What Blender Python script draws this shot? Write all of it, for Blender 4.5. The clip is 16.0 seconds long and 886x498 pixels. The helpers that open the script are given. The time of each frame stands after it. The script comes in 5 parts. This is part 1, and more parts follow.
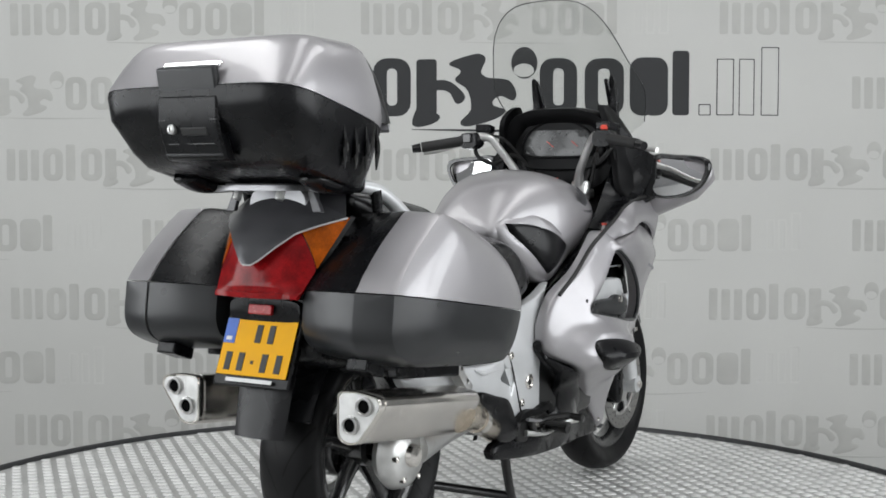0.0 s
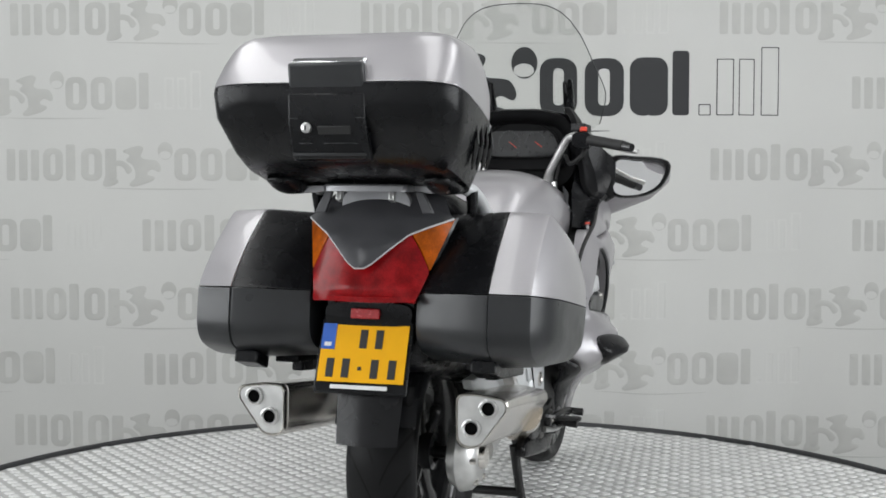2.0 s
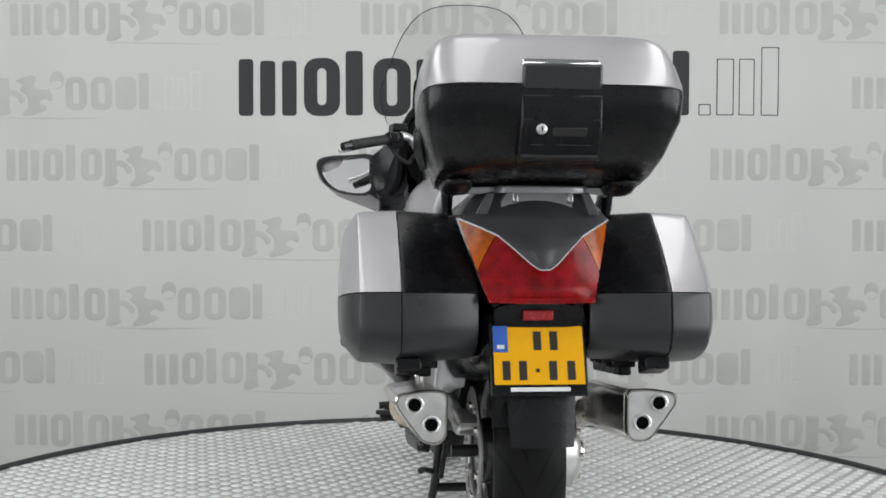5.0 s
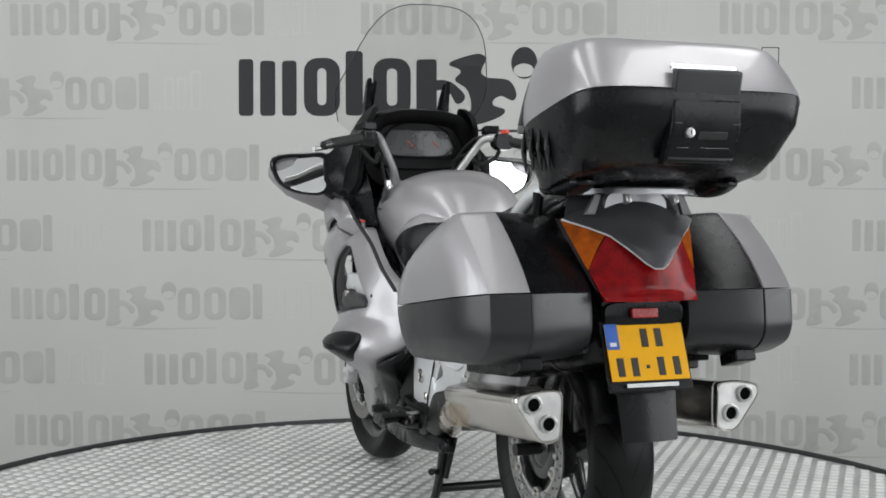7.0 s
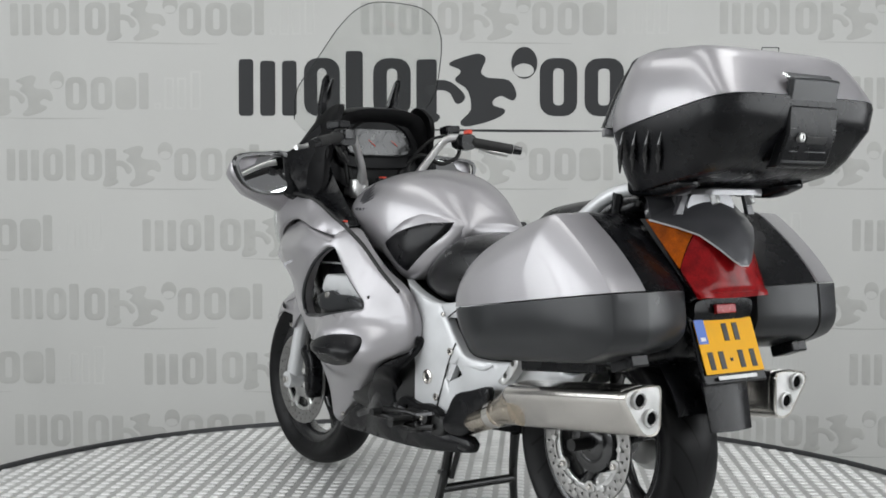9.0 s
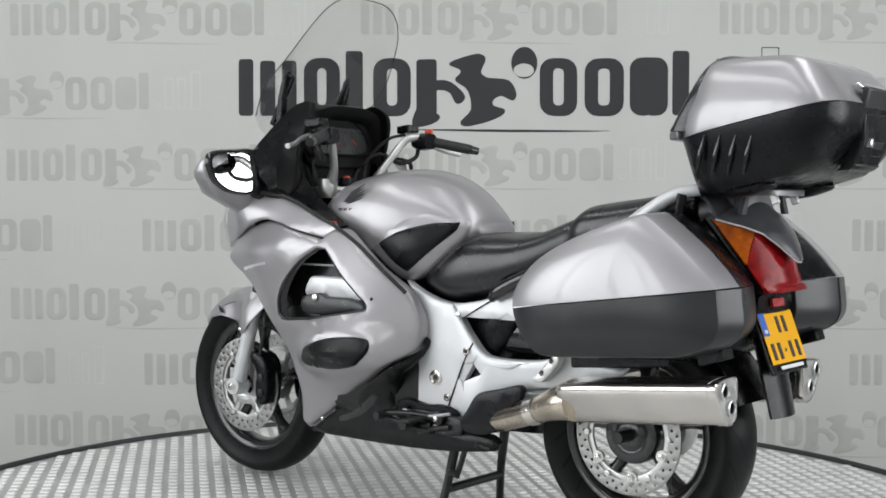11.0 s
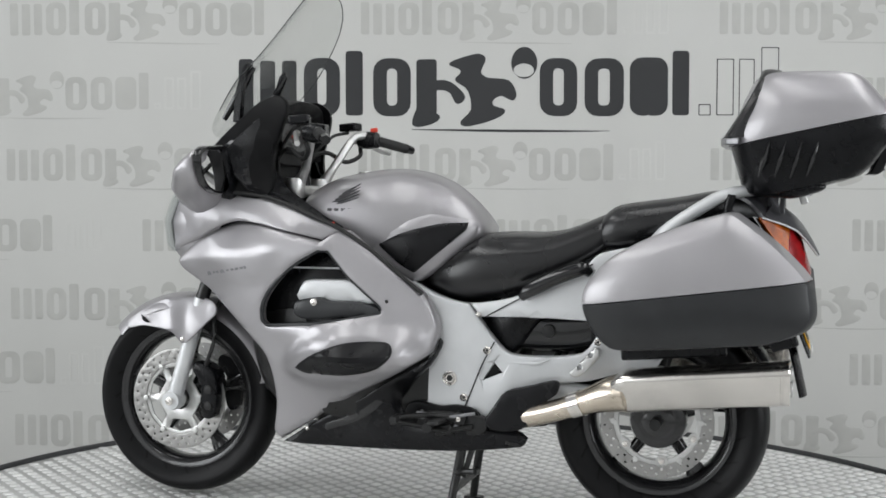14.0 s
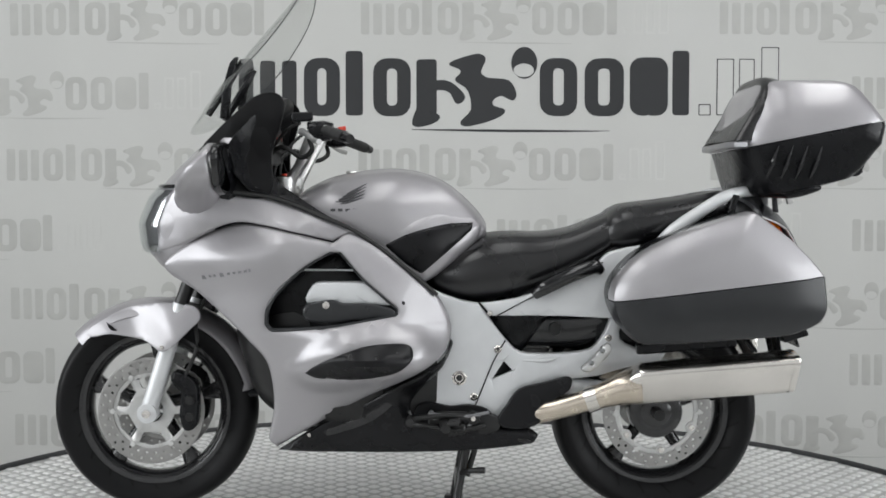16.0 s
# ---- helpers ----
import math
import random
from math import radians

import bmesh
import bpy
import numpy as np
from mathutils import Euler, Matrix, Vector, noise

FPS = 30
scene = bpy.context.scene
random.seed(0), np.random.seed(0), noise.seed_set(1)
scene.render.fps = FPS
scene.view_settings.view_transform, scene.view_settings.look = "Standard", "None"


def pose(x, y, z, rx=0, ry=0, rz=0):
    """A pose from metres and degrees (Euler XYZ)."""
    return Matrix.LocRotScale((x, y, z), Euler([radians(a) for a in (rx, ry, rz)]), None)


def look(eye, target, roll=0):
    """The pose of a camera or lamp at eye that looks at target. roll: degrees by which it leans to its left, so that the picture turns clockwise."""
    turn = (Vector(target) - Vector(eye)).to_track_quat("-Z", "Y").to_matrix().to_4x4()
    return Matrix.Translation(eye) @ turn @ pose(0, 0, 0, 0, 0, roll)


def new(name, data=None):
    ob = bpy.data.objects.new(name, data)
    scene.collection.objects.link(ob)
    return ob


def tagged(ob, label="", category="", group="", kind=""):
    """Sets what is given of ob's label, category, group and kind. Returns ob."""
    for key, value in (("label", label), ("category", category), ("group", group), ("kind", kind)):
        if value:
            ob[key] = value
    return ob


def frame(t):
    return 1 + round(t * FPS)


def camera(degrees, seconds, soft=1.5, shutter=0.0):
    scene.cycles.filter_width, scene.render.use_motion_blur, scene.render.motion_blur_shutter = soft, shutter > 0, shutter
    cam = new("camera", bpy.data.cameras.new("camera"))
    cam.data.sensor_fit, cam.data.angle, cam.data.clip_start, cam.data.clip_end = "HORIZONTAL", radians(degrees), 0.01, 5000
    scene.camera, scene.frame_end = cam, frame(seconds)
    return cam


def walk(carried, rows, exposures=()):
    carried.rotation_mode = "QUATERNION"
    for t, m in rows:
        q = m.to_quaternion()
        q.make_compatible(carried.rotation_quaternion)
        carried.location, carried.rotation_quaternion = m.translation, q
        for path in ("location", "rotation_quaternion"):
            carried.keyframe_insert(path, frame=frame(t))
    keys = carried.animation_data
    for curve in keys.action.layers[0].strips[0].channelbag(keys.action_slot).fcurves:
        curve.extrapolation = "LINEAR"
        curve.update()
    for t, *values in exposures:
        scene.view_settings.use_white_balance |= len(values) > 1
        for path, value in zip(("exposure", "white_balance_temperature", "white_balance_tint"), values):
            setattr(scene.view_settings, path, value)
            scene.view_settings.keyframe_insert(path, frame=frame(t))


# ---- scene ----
from mathutils.geometry import delaunay_2d_cdt

# camera on a tripod, level with the motorcycle's tank
EYE = Vector((0.0, -3.731, 0.942))
AIM = EYE + Vector((-0.0069, 0.99914, -0.0408))
cam = camera(38.21, 16.0, soft=1.7)
walk(cam, [(0, look(EYE, AIM, 0.5)), (16, look(EYE, AIM, 0.5))], exposures=[(0, -0.02), (1, 0.02), (2, 0.11), (3.2, 0.15), (4.2, 0.15), (6.3, -0.06), (7, -0.1), (8, -0.12), (9, -0.02), (11.5, 0.03), (13, 0.02), (16, 0.02)])

# turn of the turntable in degrees, time by time
TURN = [(0, 59.33), (1, 66.76), (2, 74.21), (3, 81.57), (4, 88.9), (5, 96.4), (6.5, 107.8), (7.5, 115.25), (8.5, 122.65),
        (9.5, 130.2), (10.5, 137.95), (11.5, 145.71), (12.5, 153.3), (13.5, 160.8), (14.5, 168.38), (15.5, 176.0), (16, 179.83)]
MID = -0.085          # the motorcycle stands a little off the turntable's axis
DISC_R = 1.665
WALL_Y = 2.3

# ---- light: strip lamps under the hall's ceiling, white walls all round ----
world = bpy.data.worlds.new("world")
world.use_nodes = True
world.node_tree.nodes["Background"].inputs[0].default_value = (0.8, 0.84, 0.9, 1)
world.node_tree.nodes["Background"].inputs[1].default_value = 0.3
scene.world = world


def strip_lamp(x, y, z, sx, sy, watts):
    d = bpy.data.lights.new("strip_lamp", "AREA")
    d.shape, d.size, d.size_y, d.energy, d.color = "RECTANGLE", sx, sy, watts, (0.975, 0.985, 0.985)
    ob = new("strip_lamp", d)
    ob.location = (x, y, z)
    return ob


LAMPS = [(-1.7, -1.2, 0.7, 4.0, 37), (1.7, -1.2, 0.7, 4.0, 37), (0.0, -1.6, 0.6, 3.6, 18), (0.0, 1.2, 4.4, 0.3, 5)]
for lx, ly, lsx, lsy, lw in LAMPS:
    strip_lamp(lx, ly, 3.28, lsx, lsy, lw)
# daylight from the tall windows in both side walls
for wx, turn in ((-4.62, -90), (4.62, 90)):
    for i in range(5):
        pane = strip_lamp(wx, -4.3 + 1.02 * i, 1.55, 0.86, 2.6, 32)
        pane.name, pane.data.color = "window_light", (0.945, 0.975, 0.995)
        pane.rotation_euler = (radians(90), 0, radians(turn))


# ---- materials ----
def mat(name, color, rough=0.5, metal=0.0, vary=0.08, scale=30.0, bump=0.0, bscale=400.0, coat=0.0, spec=0.5, fine=0.0):
    """A surface with stains at one scale and grain at another."""
    m = bpy.data.materials.new(name)
    m.use_nodes = True
    nt = m.node_tree
    b = nt.nodes["Principled BSDF"]
    b.inputs["Metallic"].default_value, b.inputs["Roughness"].default_value = metal, rough
    b.inputs["Coat Weight"].default_value, b.inputs["Coat Roughness"].default_value = coat, 0.04
    b.inputs["Specular IOR Level"].default_value = spec
    tc = nt.nodes.new("ShaderNodeTexCoord")
    n1 = nt.nodes.new("ShaderNodeTexNoise")
    n1.inputs["Scale"].default_value, n1.inputs["Detail"].default_value = scale, 4
    nt.links.new(tc.outputs["Object"], n1.inputs["Vector"])
    n2 = nt.nodes.new("ShaderNodeTexNoise")
    n2.inputs["Scale"].default_value, n2.inputs["Detail"].default_value = bscale, 2
    nt.links.new(tc.outputs["Object"], n2.inputs["Vector"])
    ramp = nt.nodes.new("ShaderNodeMapRange")
    ramp.inputs[1].default_value, ramp.inputs[2].default_value = 0.3, 0.7
    ramp.inputs[3].default_value, ramp.inputs[4].default_value = 1 - vary, 1 + vary
    nt.links.new(n1.outputs["Fac"], ramp.inputs[0])
    grain = nt.nodes.new("ShaderNodeMapRange")
    grain.inputs[1].default_value, grain.inputs[2].default_value = 0.25, 0.75
    grain.inputs[3].default_value, grain.inputs[4].default_value = 1 - fine, 1 + fine
    nt.links.new(n2.outputs["Fac"], grain.inputs[0])
    mul = nt.nodes.new("ShaderNodeMath")
    mul.operation = "MULTIPLY"
    nt.links.new(ramp.outputs[0], mul.inputs[0]), nt.links.new(grain.outputs[0], mul.inputs[1])
    vm = nt.nodes.new("ShaderNodeVectorMath")
    vm.operation = "SCALE"
    vm.inputs[0].default_value = color
    nt.links.new(mul.outputs[0], vm.inputs["Scale"])
    nt.links.new(vm.outputs[0], b.inputs["Base Color"])
    rr = nt.nodes.new("ShaderNodeMapRange")
    rr.inputs[1].default_value, rr.inputs[2].default_value = 0.3, 0.7
    rr.inputs[3].default_value, rr.inputs[4].default_value = rough * 0.85, min(1, rough * 1.15)
    nt.links.new(n1.outputs["Fac"], rr.inputs[0]), nt.links.new(rr.outputs[0], b.inputs["Roughness"])
    if bump:
        bp = nt.nodes.new("ShaderNodeBump")
        bp.inputs["Strength"].default_value, bp.inputs["Distance"].default_value = bump, 0.001
        nt.links.new(n2.outputs["Fac"], bp.inputs["Height"]), nt.links.new(bp.outputs[0], b.inputs["Normal"])
    return m


def glass_mat(name, color, rough=0.02, gloss=0.35):
    """Thin clear sheet: mostly see-through, mirror-like at a slant."""
    m = bpy.data.materials.new(name)
    m.use_nodes = True
    nt = m.node_tree
    nt.nodes.clear()
    out, mix = nt.nodes.new("ShaderNodeOutputMaterial"), nt.nodes.new("ShaderNodeMixShader")
    tr, gl, fr = nt.nodes.new("ShaderNodeBsdfTransparent"), nt.nodes.new("ShaderNodeBsdfGlossy"), nt.nodes.new("ShaderNodeLayerWeight")
    tr.inputs[0].default_value = (*color, 1)
    gl.inputs["Roughness"].default_value = rough
    fr.inputs[0].default_value = 0.5
    pw, sc = nt.nodes.new("ShaderNodeMath"), nt.nodes.new("ShaderNodeMath")
    pw.operation, sc.operation = "POWER", "MULTIPLY_ADD"
    pw.inputs[1].default_value, sc.inputs[1].default_value, sc.inputs[2].default_value = 4.0, gloss, 0.02
    nt.links.new(fr.outputs["Facing"], pw.inputs[0]), nt.links.new(pw.outputs[0], sc.inputs[0]), nt.links.new(sc.outputs[0], mix.inputs[0]), nt.links.new(tr.outputs[0], mix.inputs[1]), nt.links.new(gl.outputs[0], mix.inputs[2])
    nt.links.new(mix.outputs[0], out.inputs[0])
    return m


def lens_mat(name, color, rough=0.16):
    m = mat(name, color, rough, 0, 0.45, 26, 0.35, 260, coat=0.12, spec=0.15, fine=0.2)
    b = m.node_tree.nodes["Principled BSDF"]
    b.inputs["Subsurface Weight"].default_value = 0.0
    return m


SILVER = mat("silver_paint", (0.40, 0.388, 0.402), 0.42, 0.65, 0.03, 6, 0.015, 2200, coat=0.65, fine=0.06)
ALU_PAINT = mat("frame_silver_paint", (0.66, 0.67, 0.68), 0.38, 0.3, 0.05, 12, 0.04, 900, coat=0.2)
ALU = mat("cast_aluminium", (0.62, 0.62, 0.61), 0.33, 0.9, 0.12, 25, 0.25, 700)
STEEL = mat("brushed_stainless_steel", (0.78, 0.75, 0.71), 0.2, 1.0, 0.06, 14, 0.05, 300)
PIPE = mat("heat_tinted_pipe", (0.62, 0.55, 0.46), 0.25, 1.0, 0.14, 18, 0.1, 300)
CHROME = mat("chrome", (0.85, 0.85, 0.86), 0.08, 1.0, 0.03, 20)
DISC = mat("disc_steel", (0.36, 0.355, 0.345), 0.4, 1.0, 0.06, 40, 0.1, 900)
BLACK = mat("black_plastic", (0.006, 0.0062, 0.0072), 0.27, 0, 0.2, 20, 0.05, 900, spec=0.24)
MATTE = mat("matte_black_plastic", (0.005, 0.005, 0.0055), 0.42, 0, 0.2, 20, 0.05, 900, spec=0.12)
GLOSS = mat("gloss_black_plastic", (0.008, 0.008, 0.009), 0.14, 0, 0.15, 20, 0.02, 600, coat=0.4)
BELLYM = mat("black_belly_plastic", (0.007, 0.007, 0.008), 0.25, 0, 0.15, 16, 0.06, 1100, spec=0.25)
GREY = mat("dark_grey_textured_plastic", (0.018, 0.0192, 0.021), 0.32, 0, 0.12, 16, 0.08, 1300, spec=0.5)
TAILGREY = mat("charcoal_tail_plastic", (0.07, 0.07, 0.076), 0.32, 0.2, 0.1, 18, 0.1, 1000, coat=0.2)
PAD = mat("knee_pad_rubber", (0.007, 0.007, 0.008), 0.30, 0, 0.15, 25, 0.12, 1000, spec=0.25)
SEATM = mat("seat_vinyl", (0.007, 0.007, 0.008), 0.28, 0, 0.04, 6, 0.02, 900, spec=0.65)
RUBBER = mat("rubber", (0.012, 0.012, 0.012), 0.6, 0, 0.25, 30, 0.3, 500)
RIM = mat("black_wheel_paint", (0.014, 0.014, 0.015), 0.25, 0, 0.15, 20, coat=0.5)
STAND = mat("worn_black_steel", (0.009, 0.009, 0.009), 0.32, 0.1, 0.3, 30, 0.3, 400)
RED = lens_mat("red_lens", (0.24, 0.006, 0.008))
AMBER = lens_mat("amber_lens", (0.42, 0.085, 0.002))
REDSW = mat("red_plastic", (0.7, 0.06, 0.03), 0.4)
REFL = mat("red_reflector", (0.35, 0.01, 0.015), 0.25, 0, 0.2, 200, 0.5, 900)
YELLOW = mat("yellow_plate", (0.85, 0.42, 0.003), 0.5, 0, 0.04, 20, spec=0.2)
BLUE = mat("blue_band", (0.03, 0.12, 0.5), 0.35)
BORE_BLACK = mat("bore_black", (0.003, 0.003, 0.003), 0.95, 0, 0.2, 40, spec=0.05)
INK = mat("plate_ink", (0.012, 0.012, 0.012), 0.5)
WHITE = mat("white_print", (0.75, 0.75, 0.75), 0.5)
MARK = mat("dark_grey_print", (0.07, 0.07, 0.075), 0.4)
GLASS = glass_mat("windscreen_glass", (0.955, 0.96, 0.955))
LAMPGLASS = glass_mat("headlight_glass", (0.97, 0.98, 0.98))
MIRROR = mat("mirror_glass", (0.9, 0.9, 0.9), 0.015, 1.0, 0.0, 5)
GAUGE = mat("gauge_face", (0.018, 0.0185, 0.019), 0.3, 0, 0.1, 60, coat=0.4)
FABRIC = mat("backdrop_fabric", (0.585, 0.585, 0.566), 0.8, 0, 0.03, 1.2, 0.3, 900, spec=0.2, fine=0.03)
PRINT = mat("dark_fabric_print", (0.045, 0.046, 0.048), 0.75, 0, 0.08, 8, 0.3, 900, spec=0.25)
FAINT = mat("pale_fabric_print", (0.49, 0.49, 0.47), 0.8, 0, 0.06, 6, 0.3, 900, spec=0.2)
SATIN = mat("satin_grey_paint", (0.26, 0.26, 0.27), 0.35, 0.6, 0.06, 10, 0.05, 900, coat=0.3)
FAINTER = mat("paler_fabric_print", (0.60, 0.60, 0.58), 0.8, 0, 0.03, 6, 0.3, 900, spec=0.2)
PLATE = mat("tread_plate_aluminium", (0.50, 0.50, 0.49), 0.48, 0.35, 0.16, 5, 0.2, 300, fine=0.06)
LUG = mat("polished_tread_lugs", (0.80, 0.80, 0.79), 0.42, 0.35, 0.12, 7, 0.15, 300)
EDGE = mat("black_rubber_edging", (0.03, 0.031, 0.033), 0.55, 0, 0.2, 20, 0.2, 400)
CONCRETE = mat("hall_floor", (0.33, 0.33, 0.32), 0.5, 0, 0.12, 3, 0.2, 200, fine=0.05)
DARKHALL = mat("hall_wall_grey", (0.26, 0.26, 0.265), 0.7, 0, 0.06, 2, 0.2, 300)
HALL = mat("hall_wall_paint", (0.7, 0.7, 0.7), 0.7, 0, 0.04, 2, 0.2, 300)


def tyre_mat(name, count, slant, reach):
    """Rubber with curved rain grooves cut across the tread."""
    m = mat(name, (0.009, 0.009, 0.009), 0.40, 0, 0.25, 30, 0.2, 500, spec=0.14)
    nt = m.node_tree
    b = nt.nodes["Principled BSDF"]
    tc, sep = nt.nodes.new("ShaderNodeTexCoord"), nt.nodes.new("ShaderNodeSeparateXYZ")
    nt.links.new(tc.outputs["Object"], sep.inputs[0])

    def op(kind, a, c=None):
        n = nt.nodes.new("ShaderNodeMath")
        n.operation = kind
        for i, v in enumerate((a, c)):
            if v is None:
                continue
            if isinstance(v, (int, float)):
                n.inputs[i].default_value = v
            else:
                nt.links.new(v, n.inputs[i])
        return n.outputs[0]
    ang = op("ARCTAN2", sep.outputs[2], sep.outputs[0])
    off = op("POWER", op("ABSOLUTE", sep.outputs[1]), 0.75)
    side = op("MULTIPLY", op("GREATER_THAN", sep.outputs[1], 0.0), 0.5)
    ph = op("FRACT", op("ADD", op("ADD", op("MULTIPLY", ang, count / (2 * math.pi)), op("MULTIPLY", off, slant)), side))
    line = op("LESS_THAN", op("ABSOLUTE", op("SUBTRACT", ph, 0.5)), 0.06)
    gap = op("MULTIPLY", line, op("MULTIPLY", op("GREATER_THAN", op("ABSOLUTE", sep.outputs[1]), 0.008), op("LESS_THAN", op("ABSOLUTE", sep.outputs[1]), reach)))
    bp = nt.nodes.new("ShaderNodeBump")
    bp.inputs["Distance"].default_value, bp.inputs["Strength"].default_value = 0.004, 1.0
    nt.links.new(op("SUBTRACT", 1.0, gap), bp.inputs["Height"])
    nt.links.new(bp.outputs[0], b.inputs["Normal"])
    # shade inside the grooves is put into the colour: darker rubber there, not wear
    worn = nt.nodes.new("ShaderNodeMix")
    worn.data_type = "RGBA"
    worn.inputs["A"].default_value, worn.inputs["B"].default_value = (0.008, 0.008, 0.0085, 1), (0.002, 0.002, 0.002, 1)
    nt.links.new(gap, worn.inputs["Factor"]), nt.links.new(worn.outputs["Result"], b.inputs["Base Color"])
    return m


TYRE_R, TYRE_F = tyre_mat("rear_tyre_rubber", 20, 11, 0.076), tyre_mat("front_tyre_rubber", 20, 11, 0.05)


# ---- mesh helpers ----
def part(name, bm, material, parent=None, label="", bevel=0.0, angle=38, at=None):
    """Links a bmesh as one mesh object under a thing or a part."""
    bmesh.ops.recalc_face_normals(bm, faces=bm.faces)
    for fc in bm.faces:
        fc.smooth = True
    lim = radians(angle)
    for e in bm.edges:
        if len(e.link_faces) == 2 and e.calc_face_angle(0) > lim:
            e.smooth = False
    me = bpy.data.meshes.new(name)
    bm.to_mesh(me)
    bm.free()
    me.materials.append(material)
    ob = new(name, me)
    ob.parent = parent
    if at is not None:
        ob.location = at
    if label:
        ob["label"] = label
    if bevel:
        md = ob.modifiers.new("bevel", "BEVEL")
        md.width, md.segments, md.limit_method, md.angle_limit = bevel, 2, "ANGLE", radians(32)
    return ob


def thing(name, label, category, m=None, kind="", group=""):
    ob = new(name)
    ob.empty_display_size = 0.1
    if m is not None:
        ob.matrix_basis = m
    return tagged(ob, label, category, group, kind)


def smoothed(pts, n=5, closed=True, sharp=()):
    """A rounded line through the points; corners named in sharp stay corners."""
    p = [np.array(q, float) for q in pts]
    k, out = len(p), []
    for i in range(k if closed else k - 1):
        a, b = p[i], p[(i + 1) % k]
        a0 = p[i - 1] if (closed or i > 0) else a
        b1 = p[(i + 2) % k] if (closed or i < k - 2) else b
        seg = np.linalg.norm(b - a)
        def tangent(q0, q1, q2):
            d0, d1 = np.linalg.norm(q1 - q0), np.linalg.norm(q2 - q1)
            d = q2 - q0
            ln = np.linalg.norm(d)
            return d / ln * min(d0 if d0 else d1, d1 if d1 else d0, seg) if ln > 1e-9 else d * 0
        ta = (b - a) if i in sharp else tangent(a0, a, b)
        tb = (b - a) if (i + 1) % k in sharp else tangent(a, b, b1)
        for j in range(n):
            s = j / n
            out.append((2*s**3 - 3*s**2 + 1) * a + (s**3 - 2*s**2 + s) * ta + (3*s**2 - 2*s**3) * b + (s**3 - s**2) * tb)
    if not closed:
        out.append(p[-1])
    return out


def loft(rings, caps=True, closed=True, bm=None):
    bm = bm or bmesh.new()
    vs = [[bm.verts.new(p) for p in r] for r in rings]
    k = len(rings[0])
    for a, b in zip(vs, vs[1:]):
        for i in range(k if closed else k - 1):
            j = (i + 1) % k
            bm.faces.new((a[i], a[j], b[j], b[i]))
    if caps:
        bm.faces.new(vs[0]), bm.faces.new(list(reversed(vs[-1])))
    return bm


def hull(stations, n=28, bm=None, yc=0.0):
    """Body along x: stations of x, bottom z, top z, half width, roundness."""
    st = np.array(smoothed(stations, 5, closed=False))
    rings = []
    for x, zb, zt, w, e in st:
        ring = []
        for i in range(n):
            a = 2 * math.pi * i / n
            c, s = math.cos(a), math.sin(a)
            ring.append((x, yc + w * math.copysign(abs(c) ** (2 / e), c), (zb + zt) / 2 + (zt - zb) / 2 * math.copysign(abs(s) ** (2 / e), s)))
        rings.append(ring)
    return loft(rings, bm=bm)


def tube(pts, r, n=10, smooth=4, bm=None, flat=1.0):
    """A rod along the points; r may be a list of radii."""
    rs = r if isinstance(r, (list, tuple)) else [r] * len(pts)
    q = [np.array((*p, rr), float) for p, rr in zip(pts, rs)]
    q = smoothed(q, smooth, closed=False) if smooth > 1 and len(q) > 2 else q
    rings, up = [], Vector((0, 0, 1))
    for i, p in enumerate(q):
        d = Vector((q[min(i + 1, len(q) - 1)] - q[max(i - 1, 0)])[:3]).normalized()
        side = d.cross(up)
        if side.length < 0.05:
            side = d.cross(Vector((0, 1, 0)))
        side.normalize()
        nrm = side.cross(d)
        rings.append([Vector(p[:3]) + float(p[3]) * (math.cos(2*math.pi*k/n) * side + flat * math.sin(2*math.pi*k/n) * nrm) for k in range(n)])
    return loft(rings, bm=bm)


def box(c, s, rot=(0, 0, 0), bm=None):
    bm = bm or bmesh.new()
    m = pose(*c, *rot) @ Matrix.Diagonal((s[0], s[1], s[2], 1))
    bmesh.ops.create_cube(bm, size=1, matrix=m)
    return bm


def lathe(profile, c, n=48, axis="y", bm=None, start=0.0, sweep=2 * math.pi):
    """Profile of (radius, along the axis) turned about an axis through c."""
    bm = bm or bmesh.new()
    full = abs(sweep - 2 * math.pi) < 1e-6
    rings = []
    for i in range(n if full else n + 1):
        a = start + sweep * i / n
        ring = []
        for r, h in profile:
            u, v = r * math.cos(a), r * math.sin(a)
            p = {"y": (u, h, v), "x": (h, u, v), "z": (u, v, h)}[axis]
            ring.append(bm.verts.new(Vector(c) + Vector(p)))
        rings.append(ring)
    k = len(profile)
    for i in range(len(rings) if full else len(rings) - 1):
        a, b = rings[i], rings[(i + 1) % len(rings)]
        for j in range(k):
            bm.faces.new((a[j], a[(j + 1) % k], b[(j + 1) % k], b[j]))
    return bm


def field(ctrl):
    """A smooth surface y(x, z) through control points (x, z, y)."""
    c = np.array(ctrl, float)
    n = len(c)
    d = np.sqrt(((c[:, None, :2] - c[None, :, :2]) ** 2).sum(-1) + 0.0016)
    a = np.zeros((n + 3, n + 3))
    a[:n, :n] = d + np.eye(n) * 0.004
    a[:n, n], a[:n, n+1:], a[n, :n], a[n+1:, :n] = 1, c[:, :2], 1, c[:, :2].T
    w = np.linalg.solve(a, np.concatenate([c[:, 2], np.zeros(3)]))

    def at(p):
        p = np.atleast_2d(np.array(p, float))
        r = np.sqrt(((p[:, None, :] - c[None, :, :2]) ** 2).sum(-1) + 0.0016)
        return r @ w[:n] + w[n] + p @ w[n+1:]
    return at


